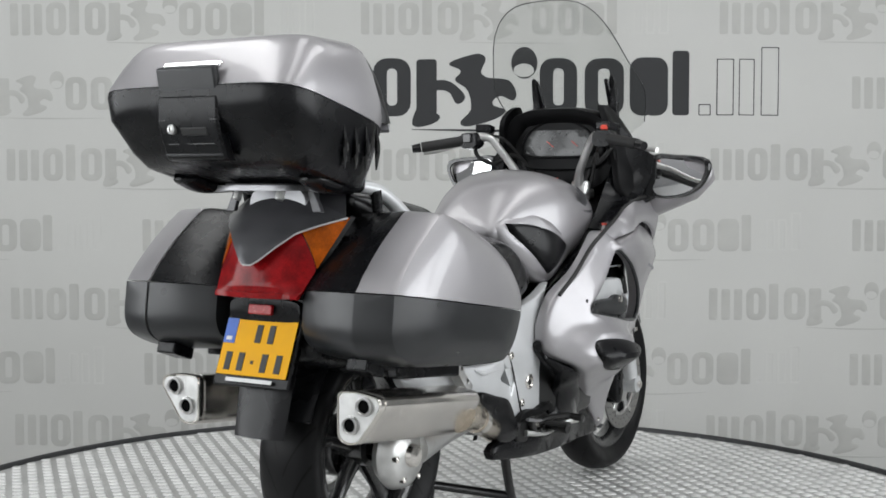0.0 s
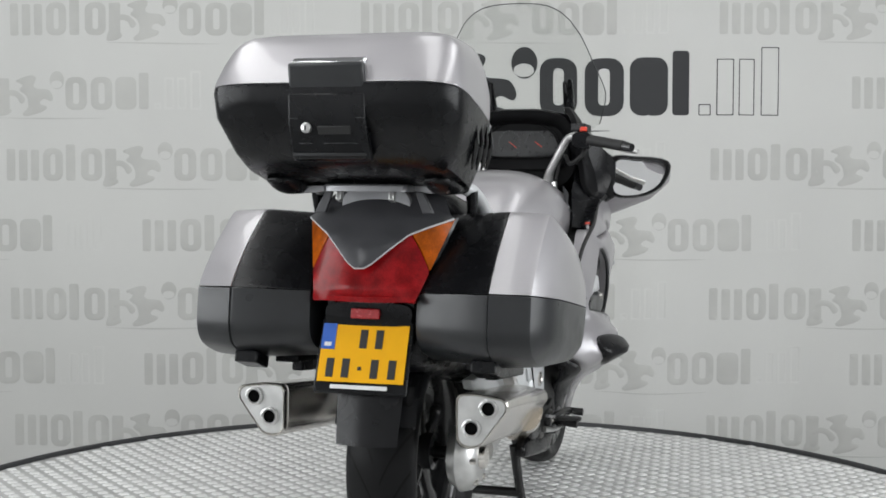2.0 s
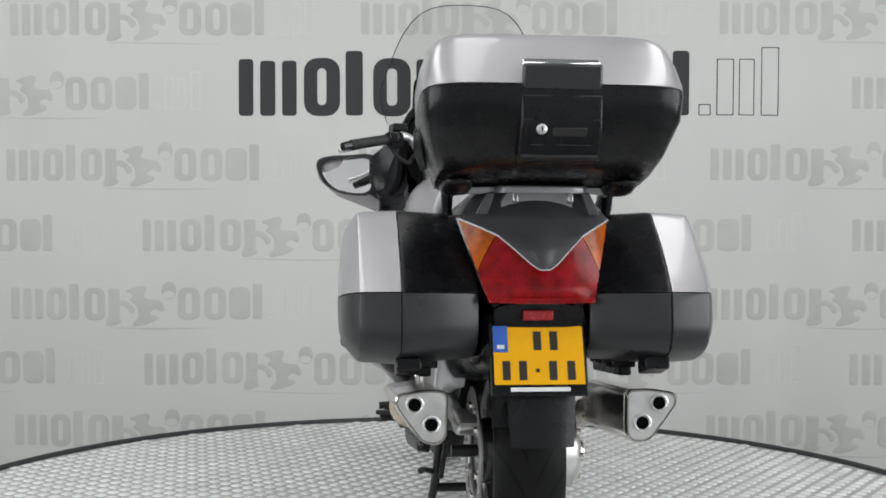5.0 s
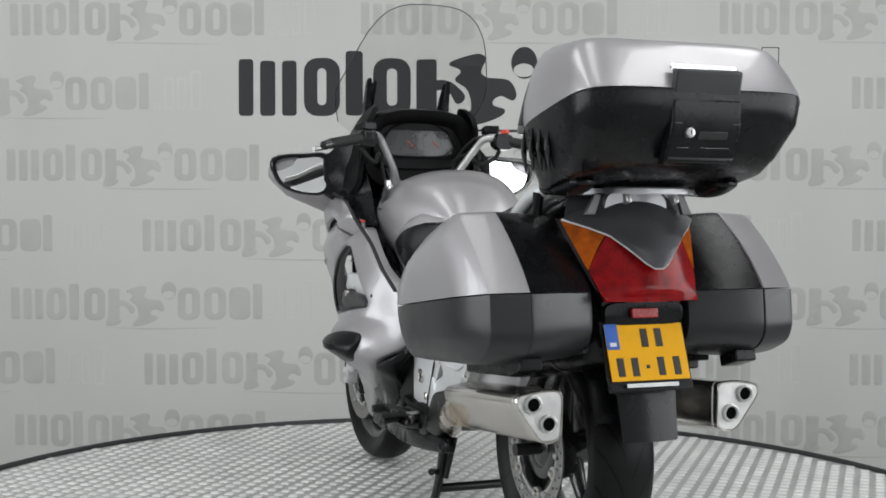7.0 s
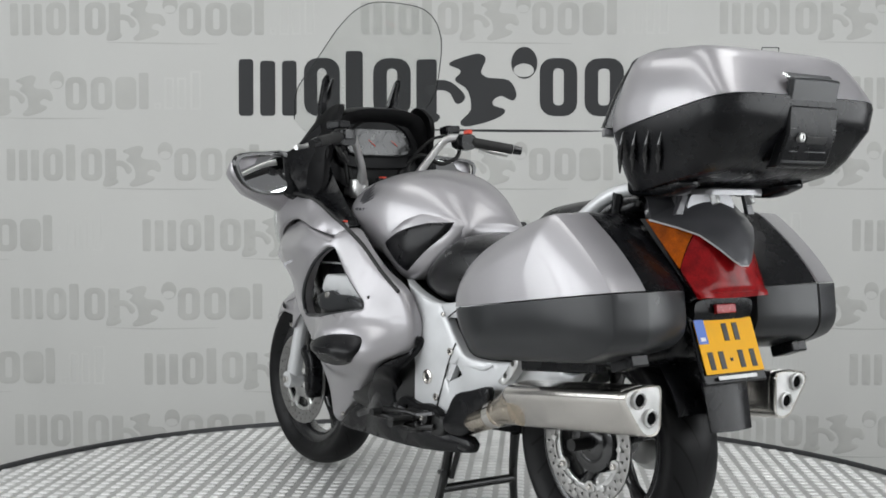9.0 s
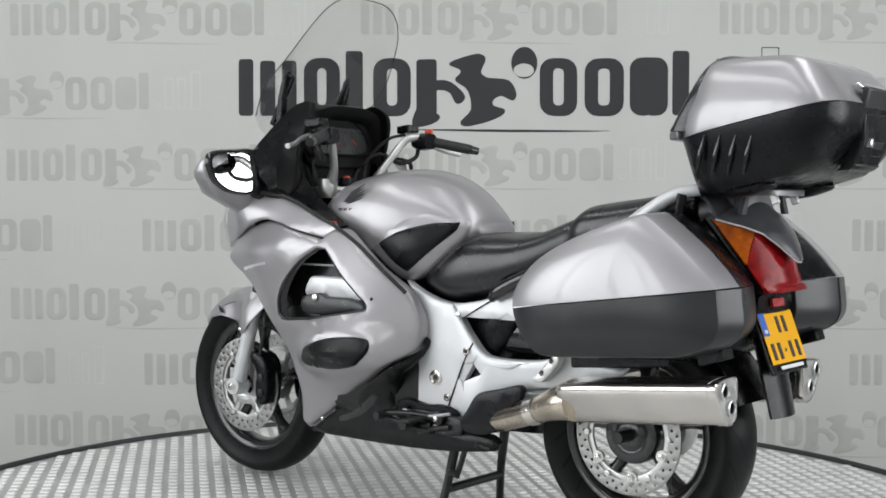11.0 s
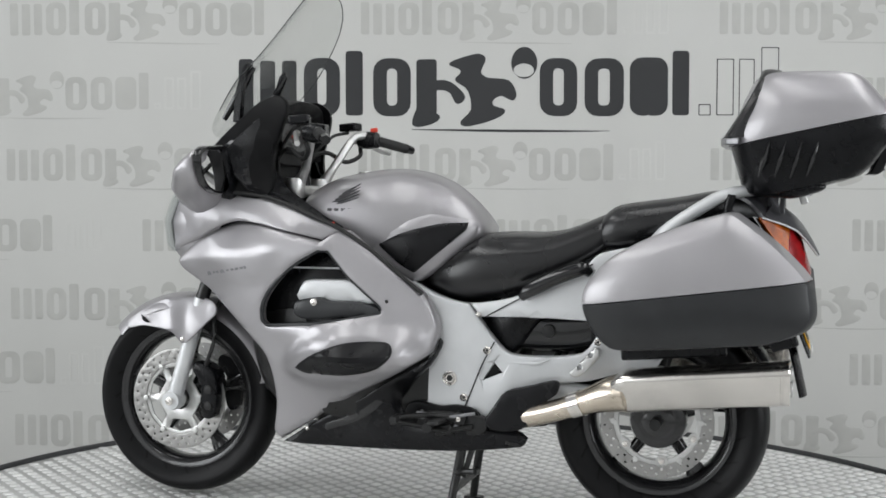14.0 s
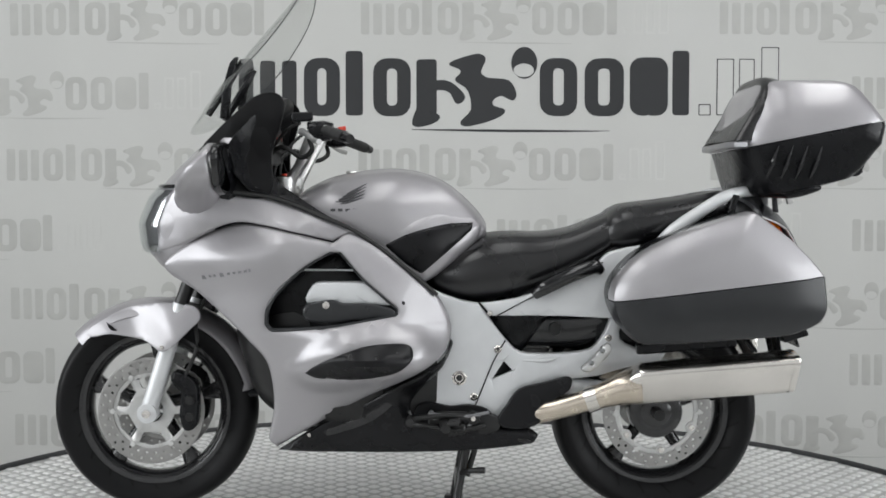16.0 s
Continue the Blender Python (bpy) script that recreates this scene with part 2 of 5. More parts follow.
def inside(p, loops):
    ok = np.zeros(len(p), bool)
    for lp in loops:
        a, b = lp, np.roll(lp, -1, 0)
        for (x0, y0), (x1, y1) in zip(a, b):
            hitrow = (y0 > p[:, 1]) != (y1 > p[:, 1])
            if y0 != y1:
                ok ^= hitrow & (p[:, 0] < (x1 - x0) * (p[:, 1] - y0) / (y1 - y0) + x0)
    return ok


def rim_distance(p, loops):
    best = np.full(len(p), 9.0)
    for lp in loops:
        for a, b in zip(lp, np.roll(lp, -1, 0)):
            ab = b - a
            s = np.clip(((p - a) @ ab) / max(ab @ ab, 1e-12), 0, 1)
            best = np.minimum(best, np.linalg.norm(p - a - s[:, None] * ab, axis=1))
    return best


def panel(outline, depth, thick=0.02, holes=(), step=0.025, edge=0.01, side=1, place=None):
    """A moulded panel: outline in (x, z), bulging to y = depth(x, z), with rounded rims and real thickness. side -1 mirrors it."""
    loops = [np.array(outline, float)] + [np.array(h, float) for h in holes]
    allp, edges = [], []
    for lp in loops:
        k0 = len(allp)
        allp += [tuple(q) for q in lp]
        edges += [(k0 + i, k0 + (i + 1) % len(lp)) for i in range(len(lp))]
    extra = []
    for lp in loops:
        t = np.roll(lp, -1, 0) - np.roll(lp, 1, 0)
        t /= np.maximum(np.linalg.norm(t, axis=1)[:, None], 1e-9)
        nr = np.stack([-t[:, 1], t[:, 0]], 1)
        for off in (edge * 0.12, edge * 0.4, edge):
            for sg in (1, -1):
                q = lp + nr * off * sg
                ok = inside(q, loops)
                q = q[ok]
                if len(q):
                    extra.append(q[rim_distance(q, loops) > 0.7 * off])
    lo, hi = loops[0].min(0), loops[0].max(0)
    gx, gz = np.meshgrid(np.arange(lo[0], hi[0], step), np.arange(lo[1], hi[1], step))
    gx = gx + (np.arange(gx.shape[0]) % 2)[:, None] * step / 2
    g = np.stack([gx.ravel(), gz.ravel()], 1)
    g = g[inside(g, loops)]
    if len(g):
        extra.append(g[rim_distance(g, loops) > edge + 0.3 * step])
    if extra:
        allp += [tuple(q) for q in np.concatenate(extra)]
    vs, _, fs, *_ = delaunay_2d_cdt([Vector(q) for q in allp], edges, [], 0, 1e-5)
    v2 = np.array([tuple(q) for q in vs])
    tri = np.array([f for f in fs if len(f) == 3])
    tri = tri[inside(v2[tri].mean(1), loops)]
    d = rim_distance(v2, loops)
    y = depth(v2) if callable(depth) else np.full(len(v2), depth)
    r = np.clip(edge - d, 0, edge)
    front = y - (edge - np.sqrt(np.maximum(edge ** 2 - r ** 2, 0)))
    back = y - max(thick, edge + 0.002)
    bm = bmesh.new()
    place = place or (lambda x, yy, z: (x, side * yy, z))
    f_ = [bm.verts.new(place(a, b, c)) for (a, c), b in zip(v2, front)]
    b_ = [bm.verts.new(place(a, b, c)) for (a, c), b in zip(v2, back)]
    count = {}
    for a, b, c in tri:
        bm.faces.new((f_[a], f_[b], f_[c])), bm.faces.new((b_[c], b_[b], b_[a]))
        for e in ((a, b), (b, c), (c, a)):
            count.setdefault(tuple(sorted(e)), []).append(e)
    for es in count.values():
        if len(es) == 1:
            a, b = es[0]
            bm.faces.new((f_[a], b_[a], b_[b], f_[b]))
    loose = [v for v in bm.verts if not v.link_faces]
    bmesh.ops.delete(bm, geom=loose, context="VERTS")
    return bm


def patch(fn, nu=24, nv=16, thick=0.004, u=(-1, 1), v=(0, 1)):
    """A curved sheet fn(u, v) with thickness along its own normals."""
    bm = bmesh.new()
    us, vv = np.linspace(*u, nu + 1), np.linspace(*v, nv + 1)
    g = [[Vector(fn(a, b)) for a in us] for b in vv]
    nrm = [[None] * (nu + 1) for _ in vv]
    for j in range(nv + 1):
        for i in range(nu + 1):
            du = g[j][min(i + 1, nu)] - g[j][max(i - 1, 0)]
            dv = g[min(j + 1, nv)][i] - g[max(j - 1, 0)][i]
            nrm[j][i] = du.cross(dv).normalized()
    a = [[bm.verts.new(g[j][i] + nrm[j][i] * thick / 2) for i in range(nu + 1)] for j in range(nv + 1)]
    b = [[bm.verts.new(g[j][i] - nrm[j][i] * thick / 2) for i in range(nu + 1)] for j in range(nv + 1)]
    for j in range(nv):
        for i in range(nu):
            bm.faces.new((a[j][i], a[j][i+1], a[j+1][i+1], a[j+1][i]))
            bm.faces.new((b[j+1][i], b[j+1][i+1], b[j][i+1], b[j][i]))
    for j in range(nv):
        bm.faces.new((a[j][0], a[j+1][0], b[j+1][0], b[j][0])), bm.faces.new((a[j+1][nu], a[j][nu], b[j][nu], b[j+1][nu]))
    for i in range(nu):
        bm.faces.new((a[0][i+1], a[0][i], b[0][i], b[0][i+1])), bm.faces.new((a[nv][i], a[nv][i+1], b[nv][i+1], b[nv][i]))
    return bm


def cut(bm, point, normal, keep_upper):
    """Keep one side of a plane, and close it."""
    bm = bm.copy()
    res = bmesh.ops.bisect_plane(bm, geom=bm.verts[:] + bm.edges[:] + bm.faces[:], dist=1e-5, plane_co=point, plane_no=normal,
                                 clear_outer=not keep_upper, clear_inner=keep_upper)
    rimedges = [e for e in res["geom_cut"] if isinstance(e, bmesh.types.BMEdge)]
    bmesh.ops.edgeloop_fill(bm, edges=rimedges)
    return bm


def circle(cx, cz, r, n=20):
    return [(cx + r * math.cos(2*math.pi*i/n), cz + r * math.sin(2*math.pi*i/n)) for i in range(n)]


# ---- the hall and the backdrop ----
def slab(name, c, s, material, label, category):
    ob = part(name, box(c, s), material)
    return tagged(ob, label, category, kind="structure")


slab("floor", (0, -1.0, -0.55), (9.4, 8.4, 0.1), CONCRETE, "plain grey concrete floor of the hall", "floor")
slab("ceiling", (0, -1.0, 3.45), (9.4, 8.4, 0.1), DARKHALL, "plain grey painted ceiling of the hall", "ceiling")
slab("wall_north", (0, 2.75, 1.45), (9.4, 0.1, 3.9), HALL, "white wall behind the fabric backdrop", "wall")
slab("wall_south", (0, -5.25, 1.45), (9.4, 0.1, 3.9), HALL, "plain white wall of the hall", "wall")
slab("wall_west", (-4.75, -1.25, 1.45), (0.1, 7.9, 3.9), DARKHALL, "plain grey side wall of the hall", "wall")
slab("wall_east", (4.75, -1.25, 1.45), (0.1, 7.9, 3.9), DARKHALL, "plain grey side wall of the hall", "wall")


def fold(x, z):
    """How far the hanging cloth comes forward: soft, uneven vertical folds, deeper low down."""
    s = 0.017 * math.sin(x * 7.3 + 0.6 * math.sin(x * 2.1)) + 0.012 * math.sin(x * 13.7 + 1.3 + 0.5 * z) * (0.6 + 0.4 * math.sin(x * 1.7)) + 0.0025 * math.sin(x * 29 + 2 * z) * (0.5 + 0.5 * math.sin(x * 2.3 + 1))
    return s * (1.25 - 0.25 * z) + 0.004 * math.sin(x * 4 + z * 5)


def cloth(x0, x1, z0, z1, nx, nz):
    bm = bmesh.new()
    for off, flip in ((0.0, 0), (0.004, 1)):
        g = [[bm.verts.new((x, WALL_Y - fold(x, z) + off, z)) for x in np.linspace(x0, x1, nx)] for z in np.linspace(z0, z1, nz)]
        for j in range(nz - 1):
            for i in range(nx - 1):
                q = (g[j][i], g[j][i+1], g[j+1][i+1], g[j+1][i])
                bm.faces.new(q if not flip else q[::-1])
    return bm


drape = part("backdrop", cloth(-4.2, 4.2, -0.499, 3.2, 420, 38), FABRIC)
tagged(drape, "light grey fabric backdrop with soft folds and prints", "backdrop", kind="structure")

# the prints lie in the cloth's plane: u to the right, v up, in metres on the wall
PXM = 0.002666       # one unit of the print's own grid


def wall_at(px, py):
    """A place on the cloth from the print's grid (origin top left, 1568 wide)."""
    du, dv = px - 784, 441 - py
    x = -0.0443 + PXM * du - dv * 0.0000235
    z = 0.6913 + PXM * dv + du * 0.000024
    return x, z


def print_shape(name, loops, material, parent, lift=0.0013):
    """A flat print that follows the cloth; loops[1:] are gaps in it."""
    w = [np.array([wall_at(*q) for q in lp]) for lp in loops]
    bm = panel(w[0], 0.0, 0.0005, w[1:], 0.03, 0.0003, place=lambda x, y, z: (x, WALL_Y - fold(x, z) - lift - y, z))
    return part(name, bm, material, parent)


def slab_loop(x0, y0, x1, y1, r, n=5):
    out = []
    for cx, cy, a0 in ((x1 - r, y0 + r, -90), (x1 - r, y1 - r, 0), (x0 + r, y1 - r, 90), (x0 + r, y0 + r, 180)):
        for i in range(n):
            a = radians(a0 + 90 * i / (n - 1))
            out.append((cx + r * math.cos(a), cy + r * math.sin(a)))
    return out


def thin(loop, w):
    """The same loop as an outline of width w (a ring)."""
    a = np.array(loop)
    c = (a.max(0) + a.min(0)) / 2
    h = (a.max(0) - a.min(0)) / 2
    return [loop, [tuple(c + (q - c) * (h - w) / h) for q in a]]


def lettering(x, y, k, material, faint, parent):
    """The dealer's mark as bars, rings and a swoosh, with no letters; x, y its lower left, k its size."""
    def P(q):
        return [(x + k * a, y - k * b) for a, b in q]

    def bar(x0, x1, z0, z1, r=2):
        return P(slab_loop(x0, z0, x1, z1, r))
    # upright bars, slotted blocks and rounded blocks, one after the other
    for a, b, t in ((0, 26, 100), (38, 65, 97), (77, 103, 97), (190, 220, 113), (314, 350, 99), (764, 794, 113)):
        print_shape("bar", [bar(a, b, 0, t, 6)], material, parent)
    for a, b in ((116, 180), (238, 304), (531, 598), (611, 679)):
        print_shape("slotted_block", [bar(a, b, -1, 101, 24), bar(a + 24, b - 24, 18, 83, 8)], material, parent)
    print_shape("rounded_block", [bar(689, 756, -1, 101, 20)], material, parent)
    # swoosh: plain curved flecks and an oval
    flecks = [[(306, -14), (322, 26), (350, 44), (372, 40), (386, 20), (400, 34), (376, 58), (350, 62), (330, 50), (340, 12), (356, -4), (330, -18)],
              [(372, 92), (420, 108), (436, 100), (428, 76), (440, 66), (476, 62), (490, 40), (484, 26), (462, 34), (448, 20), (470, 10), (462, -2), (430, -14),
               (392, -16), (410, 10), (404, 44), (382, 62), (392, 78)]]
    for fl in flecks:
        print_shape("fleck", [P(smoothed(fl, 4))], material, parent)
    oval = [(504 + 23 * math.cos(a), 92 + 28 * math.sin(a)) for a in np.linspace(0, 2 * math.pi, 28, endpoint=False)]
    gap = [(503 + 18 * math.cos(a), 79 + 12 * math.sin(a)) for a in np.linspace(0, 2 * math.pi, 20, endpoint=False)]
    print_shape("oval", [P(oval), P(gap)], material, parent)
    print_shape("underline", [P([(q, -23.5 - 0.008 * (q - 306)) for q in np.linspace(306, 655, 40)] + [(q, -24.5 - 0.008 * (q - 306) - 3.5 * math.sin(math.pi * (q - 306) / 349)) for q in np.linspace(654, 307, 40)])], material, parent)
    # thin outlined blocks at the end
    fine = FAINTER if faint else material
    w = 3.5 if faint else 1.6
    for a, b, t in ((811, 832, 20), (842, 872, 99), (881, 909, 99), (921, 953, 120)):
        print_shape("outline_block", thin(bar(a, b, 0, t, 1.5), w), fine, parent)


main = tagged(new("backdrop_mark"), "dark grey bars and swoosh printed on the backdrop", "print", kind="structure")
lettering(424, 204, 1.0, PRINT, False, main)
ROWS = [(62, (20, 641, 1270)), (193, (-182, 1502)), (318, (10, 636, 1257)), (443, (-358, 254, 880, 1506)),
        (565, (14, 640, 1256)), (680, (-357, 256, 881, 1503)), (792, (18, 640, 1254))]
for ry, xs in ROWS:
    for rx in xs:
        mark = tagged(new("backdrop_mark"), "pale grey bars and swoosh printed on the backdrop", "print", "pale prints on the backdrop", "structure")
        lettering(rx, ry, 0.566, FAINT, True, mark)

# ---- the turntable ----
def turntable():
    top = thing("turntable", "round aluminium tread plate turntable with black rim", "turntable")
    prof = [(0.0005, -0.006), (DISC_R - 0.02, -0.006), (DISC_R - 0.02, -0.118), (0.0005, -0.118)]
    part("deck", lathe(prof, (0, 0, 0), 128, "z"), PLATE, top, "dull aluminium tread plate", angle=30)
    rim = [(DISC_R - 0.019, -0.118), (DISC_R - 0.019, 0.004), (DISC_R - 0.014, 0.009), (DISC_R - 0.004, 0.009), (DISC_R, 0.004), (DISC_R, -0.118)]
    part("rim", lathe(rim, (0, 0, 0), 128, "z"), EDGE, top, "black rubber edging", angle=50)
    part("pedestal", lathe([(0.0005, -0.119), (DISC_R - 0.12, -0.119), (DISC_R - 0.12, -0.499), (0.0005, -0.499)], (0, 0, 0), 64, "z"), EDGE, top, "dark drum under the deck", angle=30)
    # raised lugs, laid crosswise in turn
    pitch, lean = 0.050, radians(-40)
    n = int(1.5 * DISC_R / pitch) + 1
    shape = [(-1, -0.7), (-0.7, -1), (0.7, -1), (1, -0.7), (1, 0.7), (0.7, 1), (-0.7, 1), (-1, 0.7)]
    ring = [(a * 0.0165 * k, b * 0.0165 * k, h) for k, h in ((1.0, -0.0062), (0.8, -0.0028), (0.4, -0.0018)) for a, b in shape]
    sides = [(8 * r + q, 8 * r + (q + 1) % 8, 8 * r + 8 + (q + 1) % 8, 8 * r + 8 + q) for r in (0, 1) for q in range(8)] + [tuple(range(16, 24))]
    spots = [(pitch * (i * math.cos(lean) - j * math.sin(lean)), pitch * (i * math.sin(lean) + j * math.cos(lean)), math.degrees(lean))
             for i in range(-n, n + 1) for j in range(-n, n + 1) if math.hypot(i, j) * pitch < DISC_R - 0.035]
    spots.sort(key=lambda q: math.hypot(q[0] + 1.15, q[1] - 0.55))
    one = bpy.data.meshes.new("lug")
    one.from_pydata(ring, [], sides)
    one.materials.append(LUG)
    for cx, cy, a in spots[:300]:
        lug = new("lug", one)
        lug.parent, lug.matrix_basis = top, pose(cx, cy, 0, 0, 0, a)
    verts, faces = [], []
    for cx, cy, a in spots[300:]:
        k, ca, sa = len(verts), math.cos(radians(a)), math.sin(radians(a))
        verts += [(cx + p * ca - q * sa, cy + p * sa + q * ca, h) for p, q, h in ring]
        faces += [tuple(k + v for v in f) for f in sides]
    me = bpy.data.meshes.new("tread")
    me.from_pydata(verts, [], faces)
    me.materials.append(LUG)
    rest = new("tread", me)
    rest.parent = top
    tagged(rest, "bright worn raised lugs of the tread plate", kind="stuff")
    return top


TABLE = turntable()

# ---- the motorcycle: x forward, y to its left, z up, origin on the turntable's axis ----
BIKE = thing("motorcycle", "silver touring motorcycle with panniers and top case on its centre stand", "motorcycle")
FX, RX = 0.880, -0.603       # wheel centres
FZ, RZ = 0.306, 0.318


def wheel(name, cx, cz, radius, width, rim_r, tyre_m, spokes, label):
    w = part(name, lathe([(0.03, -0.05), (0.045, -0.045), (0.045, 0.045), (0.03, 0.05)], (0, 0, 0), 28), RIM, BIKE, label, at=(cx, 0, cz))
    h, side = width / 2, radius - rim_r
    prof = [(rim_r - 0.004, -h * 0.62), (rim_r + side * 0.25, -h * 0.86), (rim_r + side * 0.55, -h * 0.99), (rim_r + side * 0.72, -h * 0.95),
            (rim_r + side * 0.86, -h * 0.74), (rim_r + side * 0.955, -h * 0.43), (radius, 0)]
    prof = prof + [(r, -y) for r, y in reversed(prof[:-1])]
    part("tyre", lathe([tuple(q) for q in smoothed(prof, 3, closed=False)], (0, 0, 0), 96), tyre_m, w, "black road tyre with rain grooves", angle=60)
    b = h * 0.66
    rp = [(rim_r + 0.004, -b), (rim_r + 0.006, -b * 0.93), (rim_r - 0.012, -b * 0.85), (rim_r - 0.024, -b * 0.5), (rim_r - 0.024, b * 0.5),
          (rim_r - 0.012, b * 0.85), (rim_r + 0.006, b * 0.93), (rim_r + 0.004, b), (rim_r - 0.008, b), (rim_r - 0.02, b * 0.88), (rim_r - 0.033, b * 0.5),
          (rim_r - 0.033, -b * 0.5), (rim_r - 0.02, -b * 0.88), (rim_r - 0.008, -b)]
    part("rim", lathe(rp, (0, 0, 0), 72), RIM, w, angle=50)
    for i in range(spokes):
        a = 2 * math.pi * i / spokes + 0.35
        rings = []
        for r, half, th in ((0.04, 0.024, 0.026), (0.09, 0.02, 0.02), (rim_r - 0.08, 0.017, 0.016), (rim_r - 0.03, 0.032, 0.022)):
            ca, sa = math.cos(a), math.sin(a)
            ring = []
            for k in range(8):
                q = 2 * math.pi * k / 8 + math.pi / 8
                t, yy = half * math.cos(q), th * math.sin(q)
                ring.append((r * ca - t * sa, yy, r * sa + t * ca))
            rings.append(ring)
        part("spoke", loft(rings), RIM, w, angle=50)
    return w


def brake_disc(parent, y, r_out, r_in, side, hub=0.034):
    outl = circle(0, 0, r_out, 72)
    drill = []
    for i in range(30):
        a = 2 * math.pi * i / 30
        for k, rr in enumerate((0.3, 0.7)):
            q = a + k * math.pi / 30
            r = r_in + (r_out - r_in) * rr
            drill.append(circle(r * math.cos(q), r * math.sin(q), 0.0042, 6))
    d = part("brake_disc", panel(outl, y, 0.005, [circle(0, 0, r_in, 60)] + drill, 0.2, 0.0008, side), DISC, parent, "drilled steel brake disc")
    car = []
    for i in range(6):
        a0 = 2 * math.pi * i / 6
        car.append([((r_in - o) * math.cos(a0 + t), (r_in - o) * math.sin(a0 + t)) for t, o in ((0.10, 0.010), (0.5, 0.008), (0.9, 0.010), (0.86, 0.042), (0.5, 0.046), (0.14, 0.042))])
    part("disc_carrier", panel(circle(0, 0, r_in + 0.002, 60), y - 0.004, 0.007, [circle(0, 0, hub, 40)] + (car if hub < 0.05 else []), 0.2, 0.002, side), ALU, parent, "silver slotted disc carrier")
    for i in range(6):
        a = 2 * math.pi * i / 6 + 1.02
        part("disc_bobbin", lathe([(0.0005, -0.004), (0.008, -0.004), (0.008, 0.004), (0.0005, 0.005)], (r_in * math.cos(a), side * (y + 0.001), r_in * math.sin(a)), 10), ALU, parent)
    return d


FW = wheel("front_wheel", FX, FZ, 0.304, 0.122, 0.226, TYRE_F, 5, "black cast front wheel with two drilled discs")
for s in (1, -1):
    brake_disc(FW, 0.085, 0.157, 0.112, s)
part("axle", lathe([(0.0005, -0.128), (0.014, -0.128), (0.014, 0.128), (0.0005, 0.128)], (0, 0, 0), 16), ALU, FW)
RW = wheel("rear_wheel", RX, RZ, 0.305, 0.168, 0.216, TYRE_R, 5, "black cast rear wheel with drilled disc")
brake_disc(RW, 0.098, 0.158, 0.122, 1, 0.108)
part("cush_drive", lathe([(0.0005, 0.085), (0.03, 0.09), (0.045, 0.082), (0.062, 0.085), (0.076, 0.08), (0.08, 0.07), (0.08, 0.02), (0.0005, 0.02)], (0, 0, 0), 40), RIM, RW, "black hub of the rear wheel")
for i in range(6):
    a = 2 * math.pi * i / 6 + 0.4
    part("disc_tab", lathe([(0.0005, 0.088), (0.017, 0.088), (0.017, 0.098), (0.0005, 0.098)], (0.112 * math.cos(a), 0, 0.112 * math.sin(a)), 16), ALU, RW)
    part("disc_bolt", lathe([(0.0005, 0.098), (0.009, 0.098), (0.008, 0.105), (0.0005, 0.106)], (0.110 * math.cos(a), 0, 0.110 * math.sin(a)), 12), STEEL, RW)
part("axle", lathe([(0.0005, -0.15), (0.016, -0.15), (0.016, 0.15), (0.0005, 0.15)], (0, 0, 0), 16), STAND, RW)


# ---- front end ----
def fork_leg(s):
    y = s * 0.115
    leg = part("fork_leg", tube([(0.885, y, 0.30), (0.872, y, 0.335), (0.80, y, 0.575), (0.785, y, 0.625)], [0.023, 0.025, 0.024, 0.024], 14, 3), ALU_PAINT, BIKE, "silver fork lower")
    part("axle_clamp", lathe([(0.0005, -0.026), (0.028, -0.026), (0.03, -0.02), (0.03, 0.02), (0.028, 0.026), (0.0005, 0.026)], (FX, y, FZ), 20), ALU_PAINT, leg)
    part("pinch_bolt", lathe([(0.0005, 0.028), (0.011, 0.028), (0.012, 0.036), (0.0005, 0.037)] if s > 0 else [(0.0005, -0.037), (0.012, -0.036), (0.011, -0.028), (0.0005, -0.028)], (FX, y, FZ), 14), STEEL, leg)
    part("stanchion", tube([(0.79, y, 0.61), (0.62, y, 1.08)], 0.021, 14, 1), STAND, leg)
    # caliper behind the leg
    out = smoothed([(0.80, 0.43), (0.742, 0.40), (0.733, 0.33), (0.742, 0.265), (0.775, 0.255), (0.79, 0.30), (0.785, 0.36), (0.815, 0.40)], 3)
    cal = part("brake_caliper", panel(out, 0.128, 0.07, (), 0.03, 0.012, s), BLACK, leg, "black brake caliper")
    for zz in (0.295, 0.345):
        part("piston_cap", lathe([(0.0005, 0), (0.014, 0), (0.013, 0.006 * s), (0.0005, 0.007 * s)], (0.758, s * 0.127, zz), 14), STAND, leg)
    part("brake_hose", tube([(0.77, s * 0.12, 0.42), (0.735, s * 0.135, 0.50), (0.74, s * 0.12, 0.58), (0.69, s * 0.09, 0.70)], 0.006, 8), RUBBER, leg)
    return leg


for s in (1, -1):
    fork_leg(s)


def arch(a0, a1, r, half, drop):
    """Mudguard over the front wheel."""
    def fn(u, v):
        a = radians(a0 + (a1 - a0) * v)
        taper = 1 - 0.25 * abs(2 * v - 1) ** 3
        y = half * taper * math.sin(u * 1.35) / math.sin(1.35)
        rr = r - drop * (1 - math.cos(u * 1.35)) - 0.012 * (v > 0.98)
        return (FX + rr * math.cos(a), y, FZ + rr * math.sin(a))
    return patch(fn, 20, 30, 0.005)


